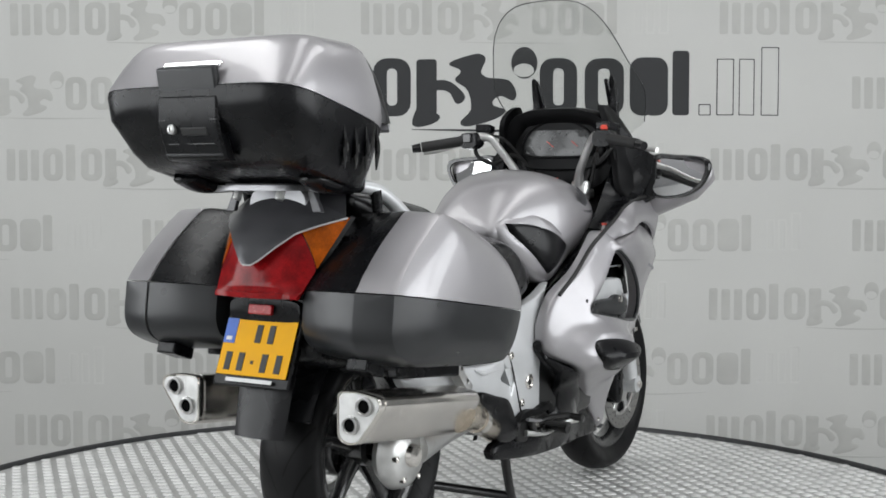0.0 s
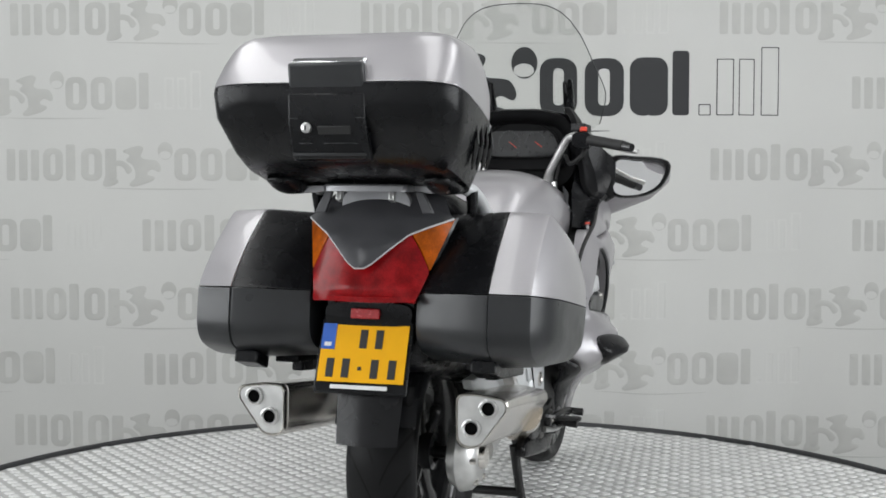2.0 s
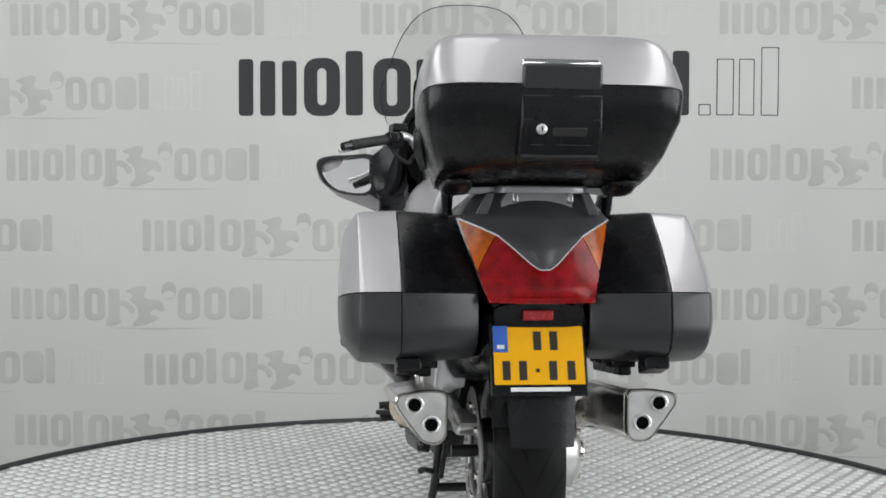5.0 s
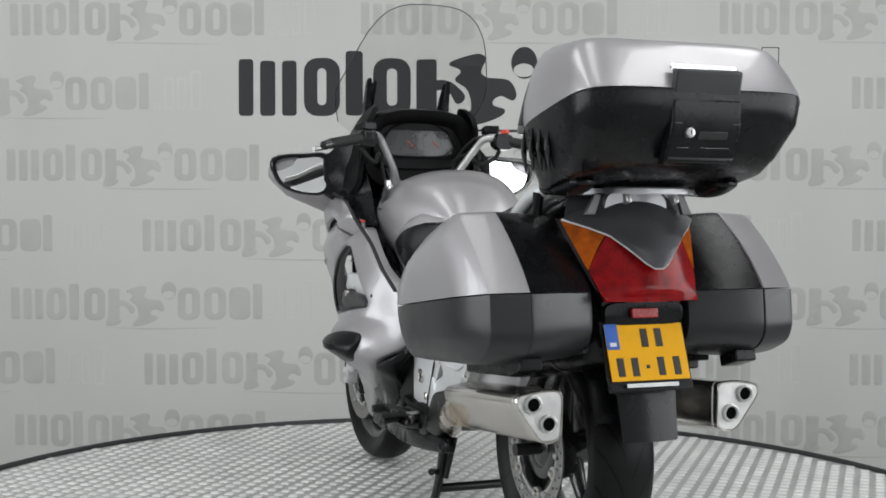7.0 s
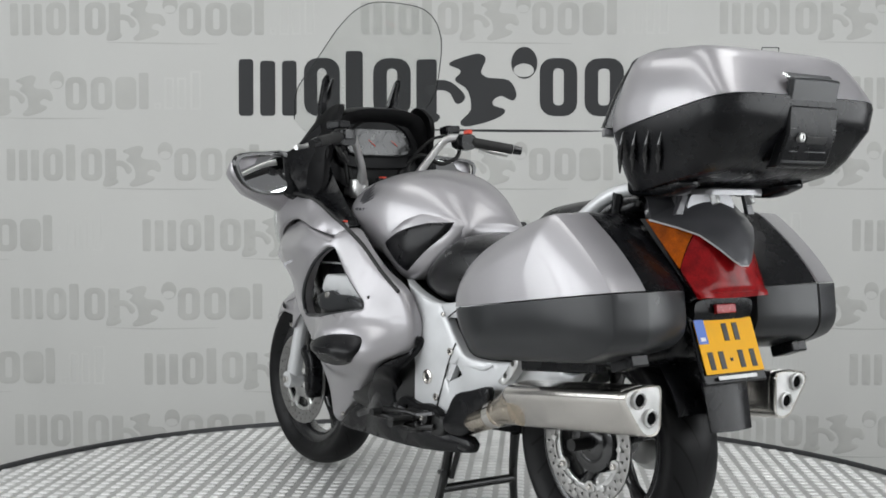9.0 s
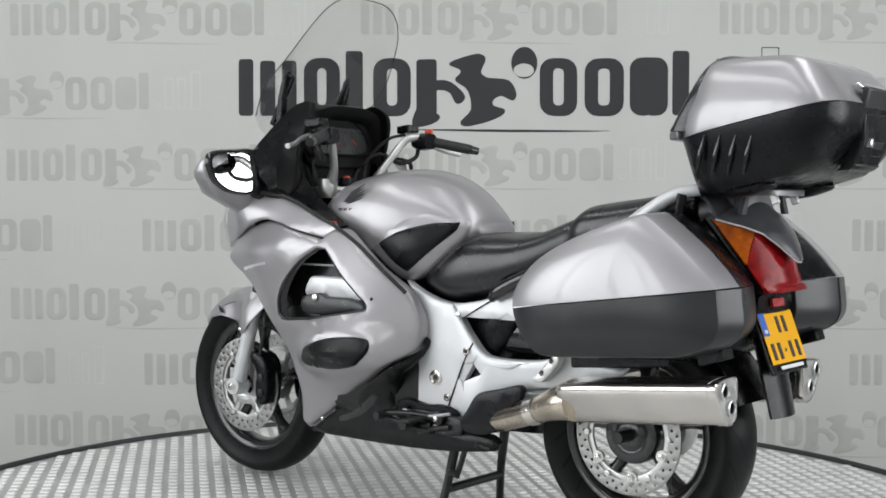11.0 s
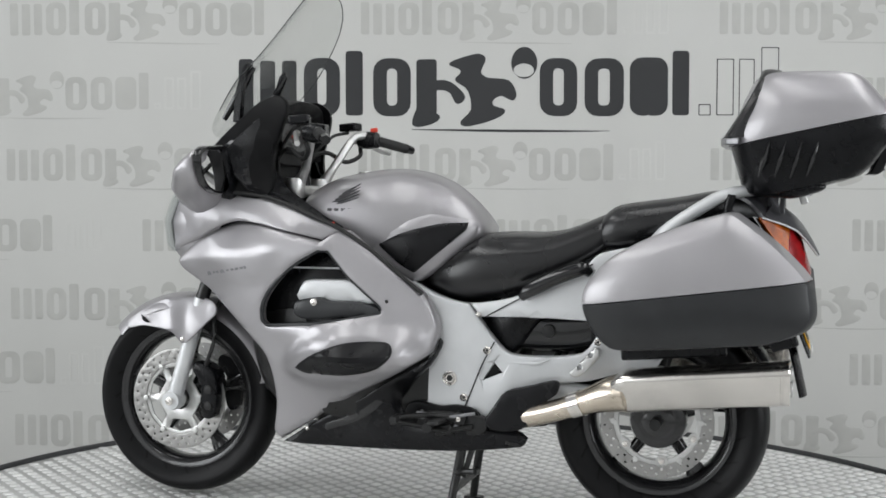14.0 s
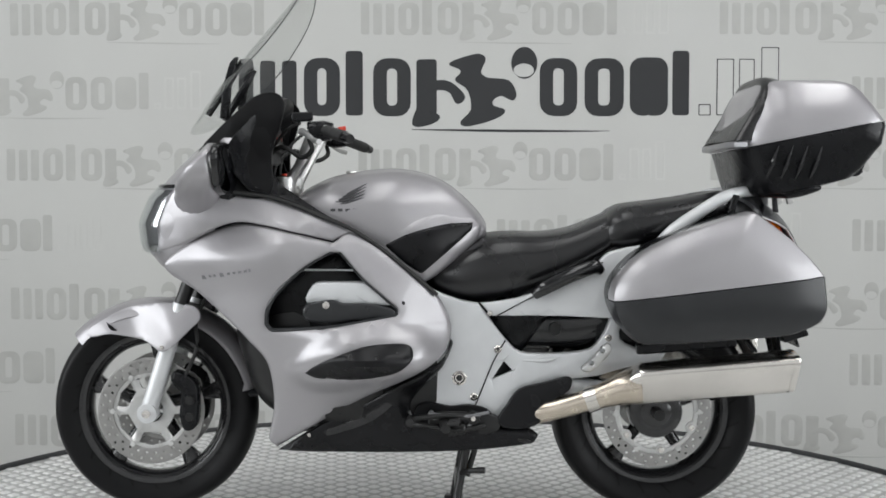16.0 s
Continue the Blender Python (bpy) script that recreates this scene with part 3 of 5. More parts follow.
guard = part("front_mudguard", arch(42, 168, 0.327, 0.080, 0.058), SILVER, BIKE, "silver painted front mudguard", angle=60)
part("mudguard_lip", arch(168.5, 172, 0.327, 0.062, 0.05), GREY, guard, "black lower edge of the mudguard", angle=60)
for s in (1, -1):
    out = smoothed([(0.95, 0.612), (0.84, 0.628), (0.745, 0.622), (0.722, 0.588), (0.752, 0.553), (0.80, 0.505), (0.84, 0.487), (0.90, 0.515), (1.0, 0.53), (1.075, 0.525), (1.03, 0.572)], 4)
    part("mudguard_side", panel(out, field([(0.95, 0.612, 0.065), (0.745, 0.62, 0.135), (0.75, 0.56, 0.152), (0.83, 0.495, 0.148), (0.82, 0.56, 0.146), (0.90, 0.53, 0.098), (1.07, 0.525, 0.068), (1.0, 0.54, 0.082)]), 0.006, (), 0.02, 0.004, s), SILVER, guard)
    part("mudguard_slot", tube([(1.012, s * 0.083, 0.565), (0.995, s * 0.088, 0.548), (0.98, s * 0.090, 0.542)], [0.001, 0.006, 0.001], 8), BLACK, guard)
    part("guard_bolt", lathe([(0.0005, 0), (0.007, 0), (0.006, 0.003 * s), (0.0005, 0.004 * s)], (0.835, s * 0.149, 0.50), 12), STEEL, guard)


# ---- fairing ----
SKIN = field([(0.80, 0.74, 0.205), (0.82, 0.70, 0.19), (0.72, 0.82, 0.245), (0.60, 0.864, 0.262), (0.47, 0.81, 0.302), (0.33, 0.80, 0.306), (0.27, 0.84, 0.275),
              (0.13, 0.647, 0.287), (0.04, 0.66, 0.238), (0.0, 0.55, 0.222), (-0.012, 0.49, 0.208), (0.06, 0.466, 0.290), (0.115, 0.44, 0.298), (0.2, 0.385, 0.252), (0.3, 0.33, 0.208), (0.09, 0.385, 0.222), (0.11, 0.33, 0.206), (0.5, 0.3, 0.200), (0.52, 0.58, 0.29),
              (0.4, 0.58, 0.31), (0.3, 0.49, 0.335), (0.15, 0.5, 0.325), (0.56, 0.5, 0.255), (0.70, 0.66, 0.232), (0.0, 0.3, 0.222), (-0.22, 0.27, 0.2),
              (0.4, 0.245, 0.185), (0.2, 0.24, 0.205), (0.3, 0.38, 0.248), (0.6, 0.7, 0.29), (0.66, 0.78, 0.27), (0.21, 0.74, 0.29), (0.1, 0.56, 0.29)])


def flank(p):
    """The skin with the crease that runs back from the nose."""
    p = np.atleast_2d(np.array(p, float))
    run = np.clip((p[:, 0] - 0.36) / 0.14, 0, 1)
    off = np.minimum(np.abs(p[:, 1] - (0.742 + (0.80 - p[:, 0]) * 0.16)), 0.1)
    # smooth swelling round the crash pad
    du, dv = p[:, 0] - 0.248, p[:, 1] - 0.488 + 0.20 * (p[:, 0] - 0.248)
    k = np.clip((1.36 - np.hypot(du / 0.165, dv / 0.062)) / 0.42, 0, 1)
    return SKIN(p) + run * run * (3 - 2 * run) * (0.016 - 0.26 * off) + 0.020 * k * k * (3 - 2 * k)


SIDE = [(0.812, 0.752), (0.735, 0.808), (0.66, 0.845), (0.594, 0.864), (0.52, 0.855), (0.44, 0.838), (0.328, 0.812), (0.273, 0.846), (0.218, 0.813), (0.123, 0.735),
        (0.045, 0.673), (0.005, 0.60), (0.0, 0.555), (0.02, 0.50), (0.085, 0.455), (0.153, 0.418), (0.247, 0.372), (0.372, 0.296), (0.498, 0.218), (0.521, 0.245),
        (0.503, 0.338), (0.505, 0.42), (0.52, 0.478), (0.562, 0.527), (0.625, 0.589), (0.719, 0.667), (0.80, 0.718)]
HOLE = [(0.512, 0.583), (0.508, 0.625), (0.482, 0.67), (0.44, 0.715), (0.395, 0.752), (0.334, 0.787), (0.305, 0.785), (0.248, 0.719), (0.195, 0.672), (0.15, 0.632),
        (0.152, 0.612), (0.31, 0.583), (0.42, 0.572), (0.495, 0.568)]
BELLY = [(0.494, 0.210), (0.372, 0.288), (0.247, 0.352), (0.153, 0.408), (0.085, 0.446), (0.018, 0.49), (0.0, 0.54), (-0.006, 0.525), (0.022, 0.464), (0.085, 0.398), (0.109, 0.345),
         (0.095, 0.312), (0.05, 0.303), (-0.03, 0.298), (-0.12, 0.290), (-0.226, 0.283), (-0.252, 0.264), (-0.235, 0.240), (-0.10, 0.224), (0.143, 0.212), (0.4, 0.205)]
for s in (1, -1):
    fair = part("side_fairing", panel(smoothed(SIDE, 4, sharp=(6, 18)), flank, 0.034, [smoothed(HOLE, 4, sharp=(5, 6))], 0.018, 0.011, s), SILVER, BIKE,
                "silver painted side fairing with open air outlet")
    part("duct_liner", panel([(0.36 + (a - 0.36) * 0.86, 0.61 + (c - 0.61) * 0.82) for a, c in SIDE], lambda p: SKIN(p) - 0.085, 0.012, (), 0.05, 0.004, s), BLACK, fair, "black inner duct")
    part("fairing_screw", lathe([(0.0005, 0), (0.006, 0), (0.005, 0.003 * s), (0.0005, 0.004 * s)], (0.133, s * 0.287, 0.647), 12), STAND, fair)
    part("outlet_lip", tube([(a, s * (float(SKIN((a, b))[0]) - 0.012), b) for a, b in HOLE] + [(HOLE[0][0], s * (float(SKIN(HOLE[0])[0]) - 0.012), HOLE[0][1])], 0.006, 8, 3), GREY, fair)
    out = [(0.408, 0.452), (0.337, 0.494), (0.244, 0.531), (0.166, 0.540), (0.112, 0.534), (0.104, 0.498), (0.15, 0.459), (0.243, 0.438), (0.367, 0.437)]
    part("crash_pad", panel(smoothed(out, 4, sharp=(0,)), lambda p: flank(p) + 0.005 + 0.050 * np.exp(-((p[:, 0] - 0.215) / 0.10) ** 2 - ((p[:, 1] - 0.49) / 0.034) ** 2), 0.04, (), 0.016, 0.008, s), PAD, fair, "black moulded crash pad")
    # model script on the flank, as plain strokes
    for i, (x0, w, h) in enumerate([(0.70, 0.02, 0.02), (0.678, 0.012, 0.012), (0.664, 0.012, 0.012), (0.645, 0.02, 0.02), (0.622, 0.012, 0.012), (0.606, 0.012, 0.012), (0.590, 0.012, 0.012), (0.574, 0.012, 0.012), (0.560, 0.008, 0.016)]):
        zc = 0.712 + (0.70 - x0) * 0.16
        part("script_stroke", box((x0 - w / 2, s * (float(flank((x0 - w / 2, zc))[0]) + 0.001), zc), (w * 0.75, 0.002, h * 0.55), (0, 12, s * 14)), SATIN, fair, "small silver script stroke")
    bell = part("belly_fairing", panel(smoothed(BELLY, 3, sharp=(0, 6, 16)), lambda p: SKIN(p) - 0.003, 0.028, (), 0.03, 0.014, s), BELLYM, BIKE,
                "black plastic belly fairing")
    part("belly_vent", panel(smoothed([(0.360, 0.262), (0.30, 0.293), (0.226, 0.330), (0.165, 0.362), (0.20, 0.318), (0.245, 0.291), (0.30, 0.270)], 3), lambda p: SKIN(p) - 0.0015, 0.02, (), 0.03, 0.003, s), GLOSS, bell, "gloss black vent")
    part("belly_screw", lathe([(0.0005, 0), (0.006, 0), (0.005, 0.004 * s), (0.0005, 0.005 * s)], (0.40, s * 0.207, 0.262), 10), STEEL, bell)


# upper cowl: strip above the side fairing, round to the nose
UPPER = [(0.84, 0.772), (0.735, 0.811), (0.66, 0.848), (0.594, 0.867), (0.52, 0.858), (0.44, 0.841), (0.33, 0.816), (0.285, 0.850), (0.36, 0.880), (0.439, 0.914), (0.52, 0.938), (0.60, 0.945),
         (0.645, 0.962), (0.69, 1.03), (0.74, 1.0), (0.80, 0.93), (0.835, 0.85)]
UP = field([(0.84, 0.775, 0.195), (0.735, 0.816, 0.25), (0.594, 0.872, 0.275), (0.44, 0.846, 0.298), (0.3, 0.84, 0.275), (0.44, 0.914, 0.262), (0.6, 0.945, 0.262), (0.69, 1.03, 0.255), (0.82, 0.90, 0.215), (0.72, 0.9, 0.268)])
for s in (1, -1):
    part("upper_cowl", panel(smoothed(UPPER, 4, sharp=(0, 6)), UP, 0.012, (), 0.025, 0.009, s), SILVER, BIKE, "silver painted upper cowl")

NOSE = [(0.735, 0.850, 0.205, 0.70), (0.79, 0.900, 0.225, 0.68), (0.86, 0.908, 0.245, 0.66), (0.93, 0.878, 0.255, 0.64), (1.0, 0.815, 0.255, 0.62), (1.06, 0.755, 0.245, 0.60), (1.10, 0.70, 0.225, 0.60)]


def nose_at(u, v, grow=0.0):
    st = np.array(NOSE)
    z = NOSE[0][0] + (NOSE[-1][0] - NOSE[0][0]) * v
    xf, w, xb = (np.interp(z, st[:, 0], st[:, k]) for k in (1, 2, 3))
    a = u * math.pi / 2
    c, sn = max(math.cos(a), 0.0), math.sin(a)
    return (xb + (xf - xb + grow) * c ** 0.75, (w + grow) * math.copysign(abs(sn) ** 0.8, sn), z)


part("nose_cowl", patch(lambda u, v: nose_at(u, v), 40, 20, 0.008), SILVER, BIKE, "silver painted nose cowl", angle=60)
hl = part("headlight", patch(lambda u, v: nose_at(u, v, 0.006), 40, 14, 0.004, (-0.6, 0.6), (0.12, 0.6)), CHROME, BIKE, "clear twin headlight with chrome reflectors", angle=60)
part("lens", patch(lambda u, v: nose_at(u, v, 0.014), 40, 14, 0.003, (-0.62, 0.62), (0.1, 0.62)), LAMPGLASS, hl, "clear headlight lens", angle=60)
part("lens_trim", tube([nose_at(u, 0.63, 0.010) for u in np.linspace(-0.62, 0.62, 18)], 0.006, 8, 1), GLOSS, hl)


def mirror(s):
    """Mirror with silver shell and the turn signal in its front."""
    def ring(x, k, dz=0.0):
        pts = [(0.465, 1.062), (0.455, 0.995), (0.40, 0.955), (0.32, 0.945), (0.285, 0.965), (0.283, 1.07), (0.36, 1.078)]
        c = np.array((0.375, 1.01))
        return [(x, s * (c[0] + (q[0] - c[0]) * k), c[1] + (q[1] - c[1]) * k + dz) for q in smoothed(pts, 4)]
    def side(y, pts, k=1.0, c=(0.66, 1.03)):
        return [(c[0] + (q[0] - c[0]) * k, s * y, c[1] + (q[1] - c[1]) * k) for q in smoothed(pts, 3)]
    root = [(0.668, 0.99), (0.685, 1.02), (0.72, 0.99), (0.76, 0.95), (0.77, 0.90), (0.71, 0.865), (0.665, 0.92)]
    near = [(0.645, 1.050), (0.665, 1.060), (0.71, 1.02), (0.757, 0.965), (0.762, 0.915), (0.70, 0.90), (0.636, 0.945)]
    mid = [(0.633, 1.075), (0.655, 1.078), (0.70, 1.03), (0.738, 0.98), (0.733, 0.948), (0.69, 0.94), (0.636, 0.95)]
    tip = [(0.633, 1.06), (0.65, 1.062), (0.685, 1.035), (0.708, 1.005), (0.70, 0.988), (0.67, 0.982), (0.637, 0.99)]
    body = part("mirror", loft([side(0.22, root), side(0.295, near), side(0.40, mid), side(0.452, tip), side(0.466, tip, 0.7), side(0.471, tip, 0.3)]), SILVER, BIKE, "silver mirror shell with black inner frame", angle=40)
    part("mirror_frame", loft([ring(0.6215, 0.86), ring(0.616, 0.88), ring(0.6155, 1.0), ring(0.622, 1.045), ring(0.632, 1.05)], caps=False), GLOSS, body, "gloss black mirror rim")
    part("mirror_glass", loft([[(x + 0.16 * (z - 1.01) + 0.09 * (abs(y) - 0.375), y, z) for x, y, z in ring(x0, 0.90)] for x0 in (0.6245, 0.6275)]), MIRROR, body, "clean mirror glass")
    foot = [(0.597, 0.925), (0.597, 1.04), (0.612, 1.07), (0.645, 1.092), (0.69, 1.05), (0.70, 0.98), (0.66, 0.925)]
    end = [(0.617, 0.955), (0.617, 1.05), (0.625, 1.072), (0.645, 1.078), (0.672, 1.058), (0.685, 1.0), (0.655, 0.955)]
    part("mirror_arm", loft([[(q[0], s * y, q[1]) for q in smoothed(o, 3)] for y, o in ((0.185, foot), (0.245, foot), (0.298, end))]), BLACK, body, "black plastic mirror root", angle=40)


for s in (1, -1):
    mirror(s)

# instrument hood, inner panels, windscreen
hood = part("dash_hood", hull([(0.72, 1.0, 1.085, 0.20, 3), (0.67, 0.96, 1.145, 0.215, 3), (0.61, 0.945, 1.20, 0.21, 3.2), (0.565, 0.95, 1.228, 0.19, 2.8), (0.55, 0.96, 1.23, 0.18, 2.8)], 40), MATTE, BIKE, "black plastic instrument hood", angle=50)
rings = []
for x, k in ((0.556, 1.0), (0.505, 0.99), (0.485, 0.96), (0.488, 0.86), (0.51, 0.76), (0.548, 0.70)):
    ring = []
    for i in range(33):
        a = math.pi * i / 32
        c, sn = math.cos(a), math.sin(a)
        hump = 0.012 * math.exp(-((abs(c) - 0.75) / 0.18) ** 2)
        ring.append((x + 0.03 * (1 - sn), (0.222 - 0.06 * sn) * k * math.copysign(abs(c) ** 0.5, c), 1.05 + (0.183 * k + hump) * abs(sn) ** 0.55))
    rings.append(ring)
part("hood_visor", loft(rings, caps=False, closed=False), MATTE, hood, "black visor over the gauges", angle=50)
dash = part("instrument_panel", hull([(0.552, 1.035, 1.20, 0.155, 4), (0.535, 1.03, 1.205, 0.16, 4), (0.528, 1.035, 1.20, 0.155, 4)], 32), MATTE, BIKE, "black instrument panel with round dials", angle=40)
glass = smoothed([(0.118, 1.082), (0.126, 1.115), (0.105, 1.155), (0.06, 1.182), (0.0, 1.19), (-0.06, 1.182), (-0.105, 1.155), (-0.126, 1.115), (-0.118, 1.082), (-0.06, 1.073), (0.06, 1.073)], 4)
cluster = part("gauge_face", panel(glass, 0.0, 0.006, (), 0.03, 0.003, place=lambda y, d, z: (0.525 - d + 0.10 * (z - 1.13), y, z)), GAUGE, dash, "wide grey gauge cluster behind clear glass")
part("cluster_rim", tube([(0.523 + 0.10 * (z - 1.13), y, z) for y, z in glass[::2] + glass[:1]], 0.004, 8, 1), MATTE, cluster)
for yy, rr in ((0.040, 0.040), (-0.048, 0.036)):
    for i in range(17):
        a = radians(-40 + 260 * i / 16)
        part("tick", box((0.5215, yy + rr * 0.88 * math.cos(a), 1.125 + rr * 0.88 * math.sin(a)), (0.0012, rr * 0.15, 0.0018), (math.degrees(a), 0, 0)), MARK, dash)
    part("needle", box((0.5210, yy - rr * 0.3, 1.125 - rr * 0.25), (0.0012, rr * 0.8, 0.0016), (38, 0, 0)), REDSW, dash)
part("readout", box((0.5225, -0.003, 1.094), (0.0012, 0.05, 0.016), (0, 5, 0)), SATIN, cluster, "grey digital readout")
for s in (1, -1):
    out = [(0.60, 1.19), (0.70, 1.085), (0.67, 1.06), (0.645, 0.962), (0.60, 0.94), (0.52, 0.933), (0.505, 0.97), (0.51, 1.06), (0.485, 1.15), (0.478, 1.205), (0.51, 1.236), (0.56, 1.226)]
    inner = part("inner_panel", panel(smoothed(out, 3), field([(0.60, 1.19, 0.19), (0.70, 1.08, 0.225), (0.48, 1.2, 0.185), (0.51, 1.236, 0.165), (0.64, 0.96, 0.27), (0.52, 0.93, 0.262), (0.51, 0.97, 0.235), (0.53, 1.1, 0.208), (0.6, 1.0, 0.252)]), 0.02, (), 0.03, 0.006, s), MATTE, BIKE, "black inner fairing panel")
    part("ledge_light", box((0.315, s * 0.262, 0.86), (0.03, 0.014, 0.006), (0, 22, 0)), REDSW, inner, "small red badge")
    part("trim_gasket", tube([(0.62, s * 0.268, 0.95), (0.52, s * 0.268, 0.94), (0.44, s * 0.268, 0.917), (0.36, s * 0.276, 0.884), (0.285, s * 0.28, 0.854), (0.20, s * 0.268, 0.80), (0.11, s * 0.262, 0.728), (0.04, s * 0.245, 0.668)], 0.006, 8), RUBBER, inner)


RIM_OUT = np.array([(0.62, 0.292, 1.075), (0.60, 0.285, 1.0), (0.56, 0.276, 0.955), (0.50, 0.272, 0.941), (0.44, 0.270, 0.922), (0.36, 0.276, 0.889), (0.29, 0.278, 0.860)])
RIM_IN = np.array([(0.56, 0.20, 1.17), (0.545, 0.19, 1.09), (0.52, 0.18, 1.02), (0.48, 0.178, 0.965), (0.42, 0.19, 0.925), (0.35, 0.205, 0.882), (0.29, 0.215, 0.852)])
for s in (1, -1):
    # moulded black ledge from the mirror root down to the tank
    def ledge(u, v):
        k = v * (len(RIM_OUT) - 1)
        o, i = (np.array([np.interp(k, range(len(RIM_OUT)), r[:, c]) for c in range(3)]) for r in (RIM_OUT, RIM_IN))
        q = o + (i - o) * u
        return (q[0] + 0.012 * math.sin(math.pi * u), s * q[1], q[2] - 0.008 * math.sin(math.pi * u))
    part("inner_ledge", patch(ledge, 8, 24, 0.005, (0, 1), (0, 1)), BLACK, BIKE, "black moulded ledge inside the fairing", angle=60)
part("cockpit_floor", hull([(0.66, 0.80, 0.97, 0.235, 4), (0.56, 0.79, 0.945, 0.25, 4), (0.46, 0.78, 0.915, 0.25, 4), (0.37, 0.77, 0.876, 0.255, 4), (0.29, 0.76, 0.838, 0.25, 4), (0.26, 0.76, 0.80, 0.22, 4)], 28), MATTE, BIKE, "matte black cockpit floor")


SCREEN = np.array([(1.12, 0.235, 0.775, 0.105), (1.20, 0.262, 0.722, 0.105), (1.25, 0.267, 0.688, 0.106), (1.30, 0.252, 0.648, 0.104), (1.35, 0.236, 0.605, 0.092), (1.40, 0.221, 0.562, 0.078),
                   (1.45, 0.202, 0.518, 0.060), (1.50, 0.172, 0.475, 0.038), (1.53, 0.142, 0.450, 0.022), (1.548, 0.108, 0.434, 0.012), (1.556, 0.075, 0.427, 0.006)])


def screen_at(u, v):
    """Windscreen: curved sheet with straight flanks and a round top, leaning back; u across, v up."""
    zc = 1.12 + 0.436 * (1 - (1 - v) ** 1.7)
    half, xc, dip = (np.interp(zc, SCREEN[:, 0], SCREEN[:, k]) for k in (1, 2, 3))
    return (xc - dip * u * u, half * u, zc + 0.07 * u * u * (1 - v) ** 2 + 0.005 * (1 - u * u) * v)


ws = part("windscreen", patch(screen_at, 36, 30, 0.004), GLASS, BIKE, "tall clear windscreen", angle=60)
ws.visible_shadow = False
edge = [screen_at(-1, v) for v in np.linspace(0, 0.99, 24)] + [screen_at(u, 1) for u in np.linspace(-0.99, 0.99, 48)] + [screen_at(1, v) for v in np.linspace(0.99, 0, 24)]
part("screen_edge", tube(edge, 0.0016, 6, 1), GREY, ws, "dark polished rim of the screen")
for s in (1, -1):
    post = part("screen_post", loft([[(x + a, s * (0.14 + b), z) for a, b in ((-w, -w), (w, -w), (w, w), (-w, w))] for x, z, w in ((0.655, 1.16, 0.013), (0.648, 1.25, 0.012), (0.63, 1.32, 0.01), (0.62, 1.337, 0.006))]), BLACK, BIKE, "black windscreen slider post", bevel=0.004)
    part("post_cover", tube([(0.705, s * 0.13, 1.17), (0.655, s * 0.128, 1.25), (0.61, s * 0.125, 1.325)], [0.009, 0.013, 0.007], 8), GLOSS, post)


# ---- handlebars ----
def bar_side(s):
    L_ = s > 0
    riser = part("handlebar", tube([(0.47, s * 0.10, 0.985), (0.445, s * 0.115, 1.03), (0.40, s * 0.175, 1.125), (0.375, s * 0.215, 1.135), (0.335, s * 0.29, 1.118)], [0.018, 0.013, 0.012, 0.014, 0.011], 12), ALU, BIKE, "cast aluminium handlebar half")
    part("bar_clamp", lathe([(0.0005, -0.03), (0.028, -0.03), (0.03, -0.024), (0.03, 0.024), (0.028, 0.03), (0.0005, 0.03)], (0.485, s * 0.10, 0.965), 20, "z"), ALU, riser)
    gx = 0.285
    part("grip", tube([(0.352, s * 0.255, 1.122), (gx + 0.004, s * 0.372, 1.10)], 0.0165, 16, 1), RUBBER, riser, "black rubber grip")
    part("bar_end", tube([(gx + 0.002, s * 0.374, 1.0995), (gx - 0.012, s * 0.398, 1.094)], [0.0155, 0.013], 14, 1), GLOSS, riser)
    sw = part("switch_housing", hull([(0.40, 1.10, 1.145, 0.028, 3), (0.375, 1.093, 1.15, 0.032, 3), (0.34, 1.097, 1.147, 0.03, 3)], 18, yc=s * 0.232), BLACK, riser, "black switch housing")
    if not L_:
        part("kill_switch", box((0.352, s * 0.236, 1.154), (0.024, 0.02, 0.014), (0, 10, 20)), REDSW, riser, "red engine stop switch", bevel=0.003)
    else:
        part("switch_row", box((0.338, s * 0.232, 1.13), (0.01, 0.03, 0.03)), GLOSS, riser, bevel=0.003)
    part("reservoir", box((0.425, s * 0.215, 1.162), (0.06, 0.05, 0.026), (0, 4, s * 12)), BLACK, riser, "black fluid reservoir", bevel=0.005)
    part("lever", tube([(0.42, s * 0.25, 1.12), (0.402, s * 0.30, 1.112), (0.375, s * 0.36, 1.092), (0.355, s * 0.405, 1.085)], [0.011, 0.008, 0.007, 0.008], 10), ALU, riser, "silver hand lever")
    part("cable", tube([(0.40, s * 0.24, 1.10), (0.395, s * 0.22, 1.07), (0.43, s * 0.18, 1.05), (0.49, s * 0.15, 1.08), (0.54, s * 0.11, 1.04), (0.55, s * 0.08, 0.97)], 0.007, 8), RUBBER, riser)
    part("hose", tube([(0.43, s * 0.21, 1.145), (0.47, s * 0.17, 1.13), (0.525, s * 0.13, 1.06), (0.53, s * 0.11, 0.96)], 0.005, 8), RUBBER, riser)


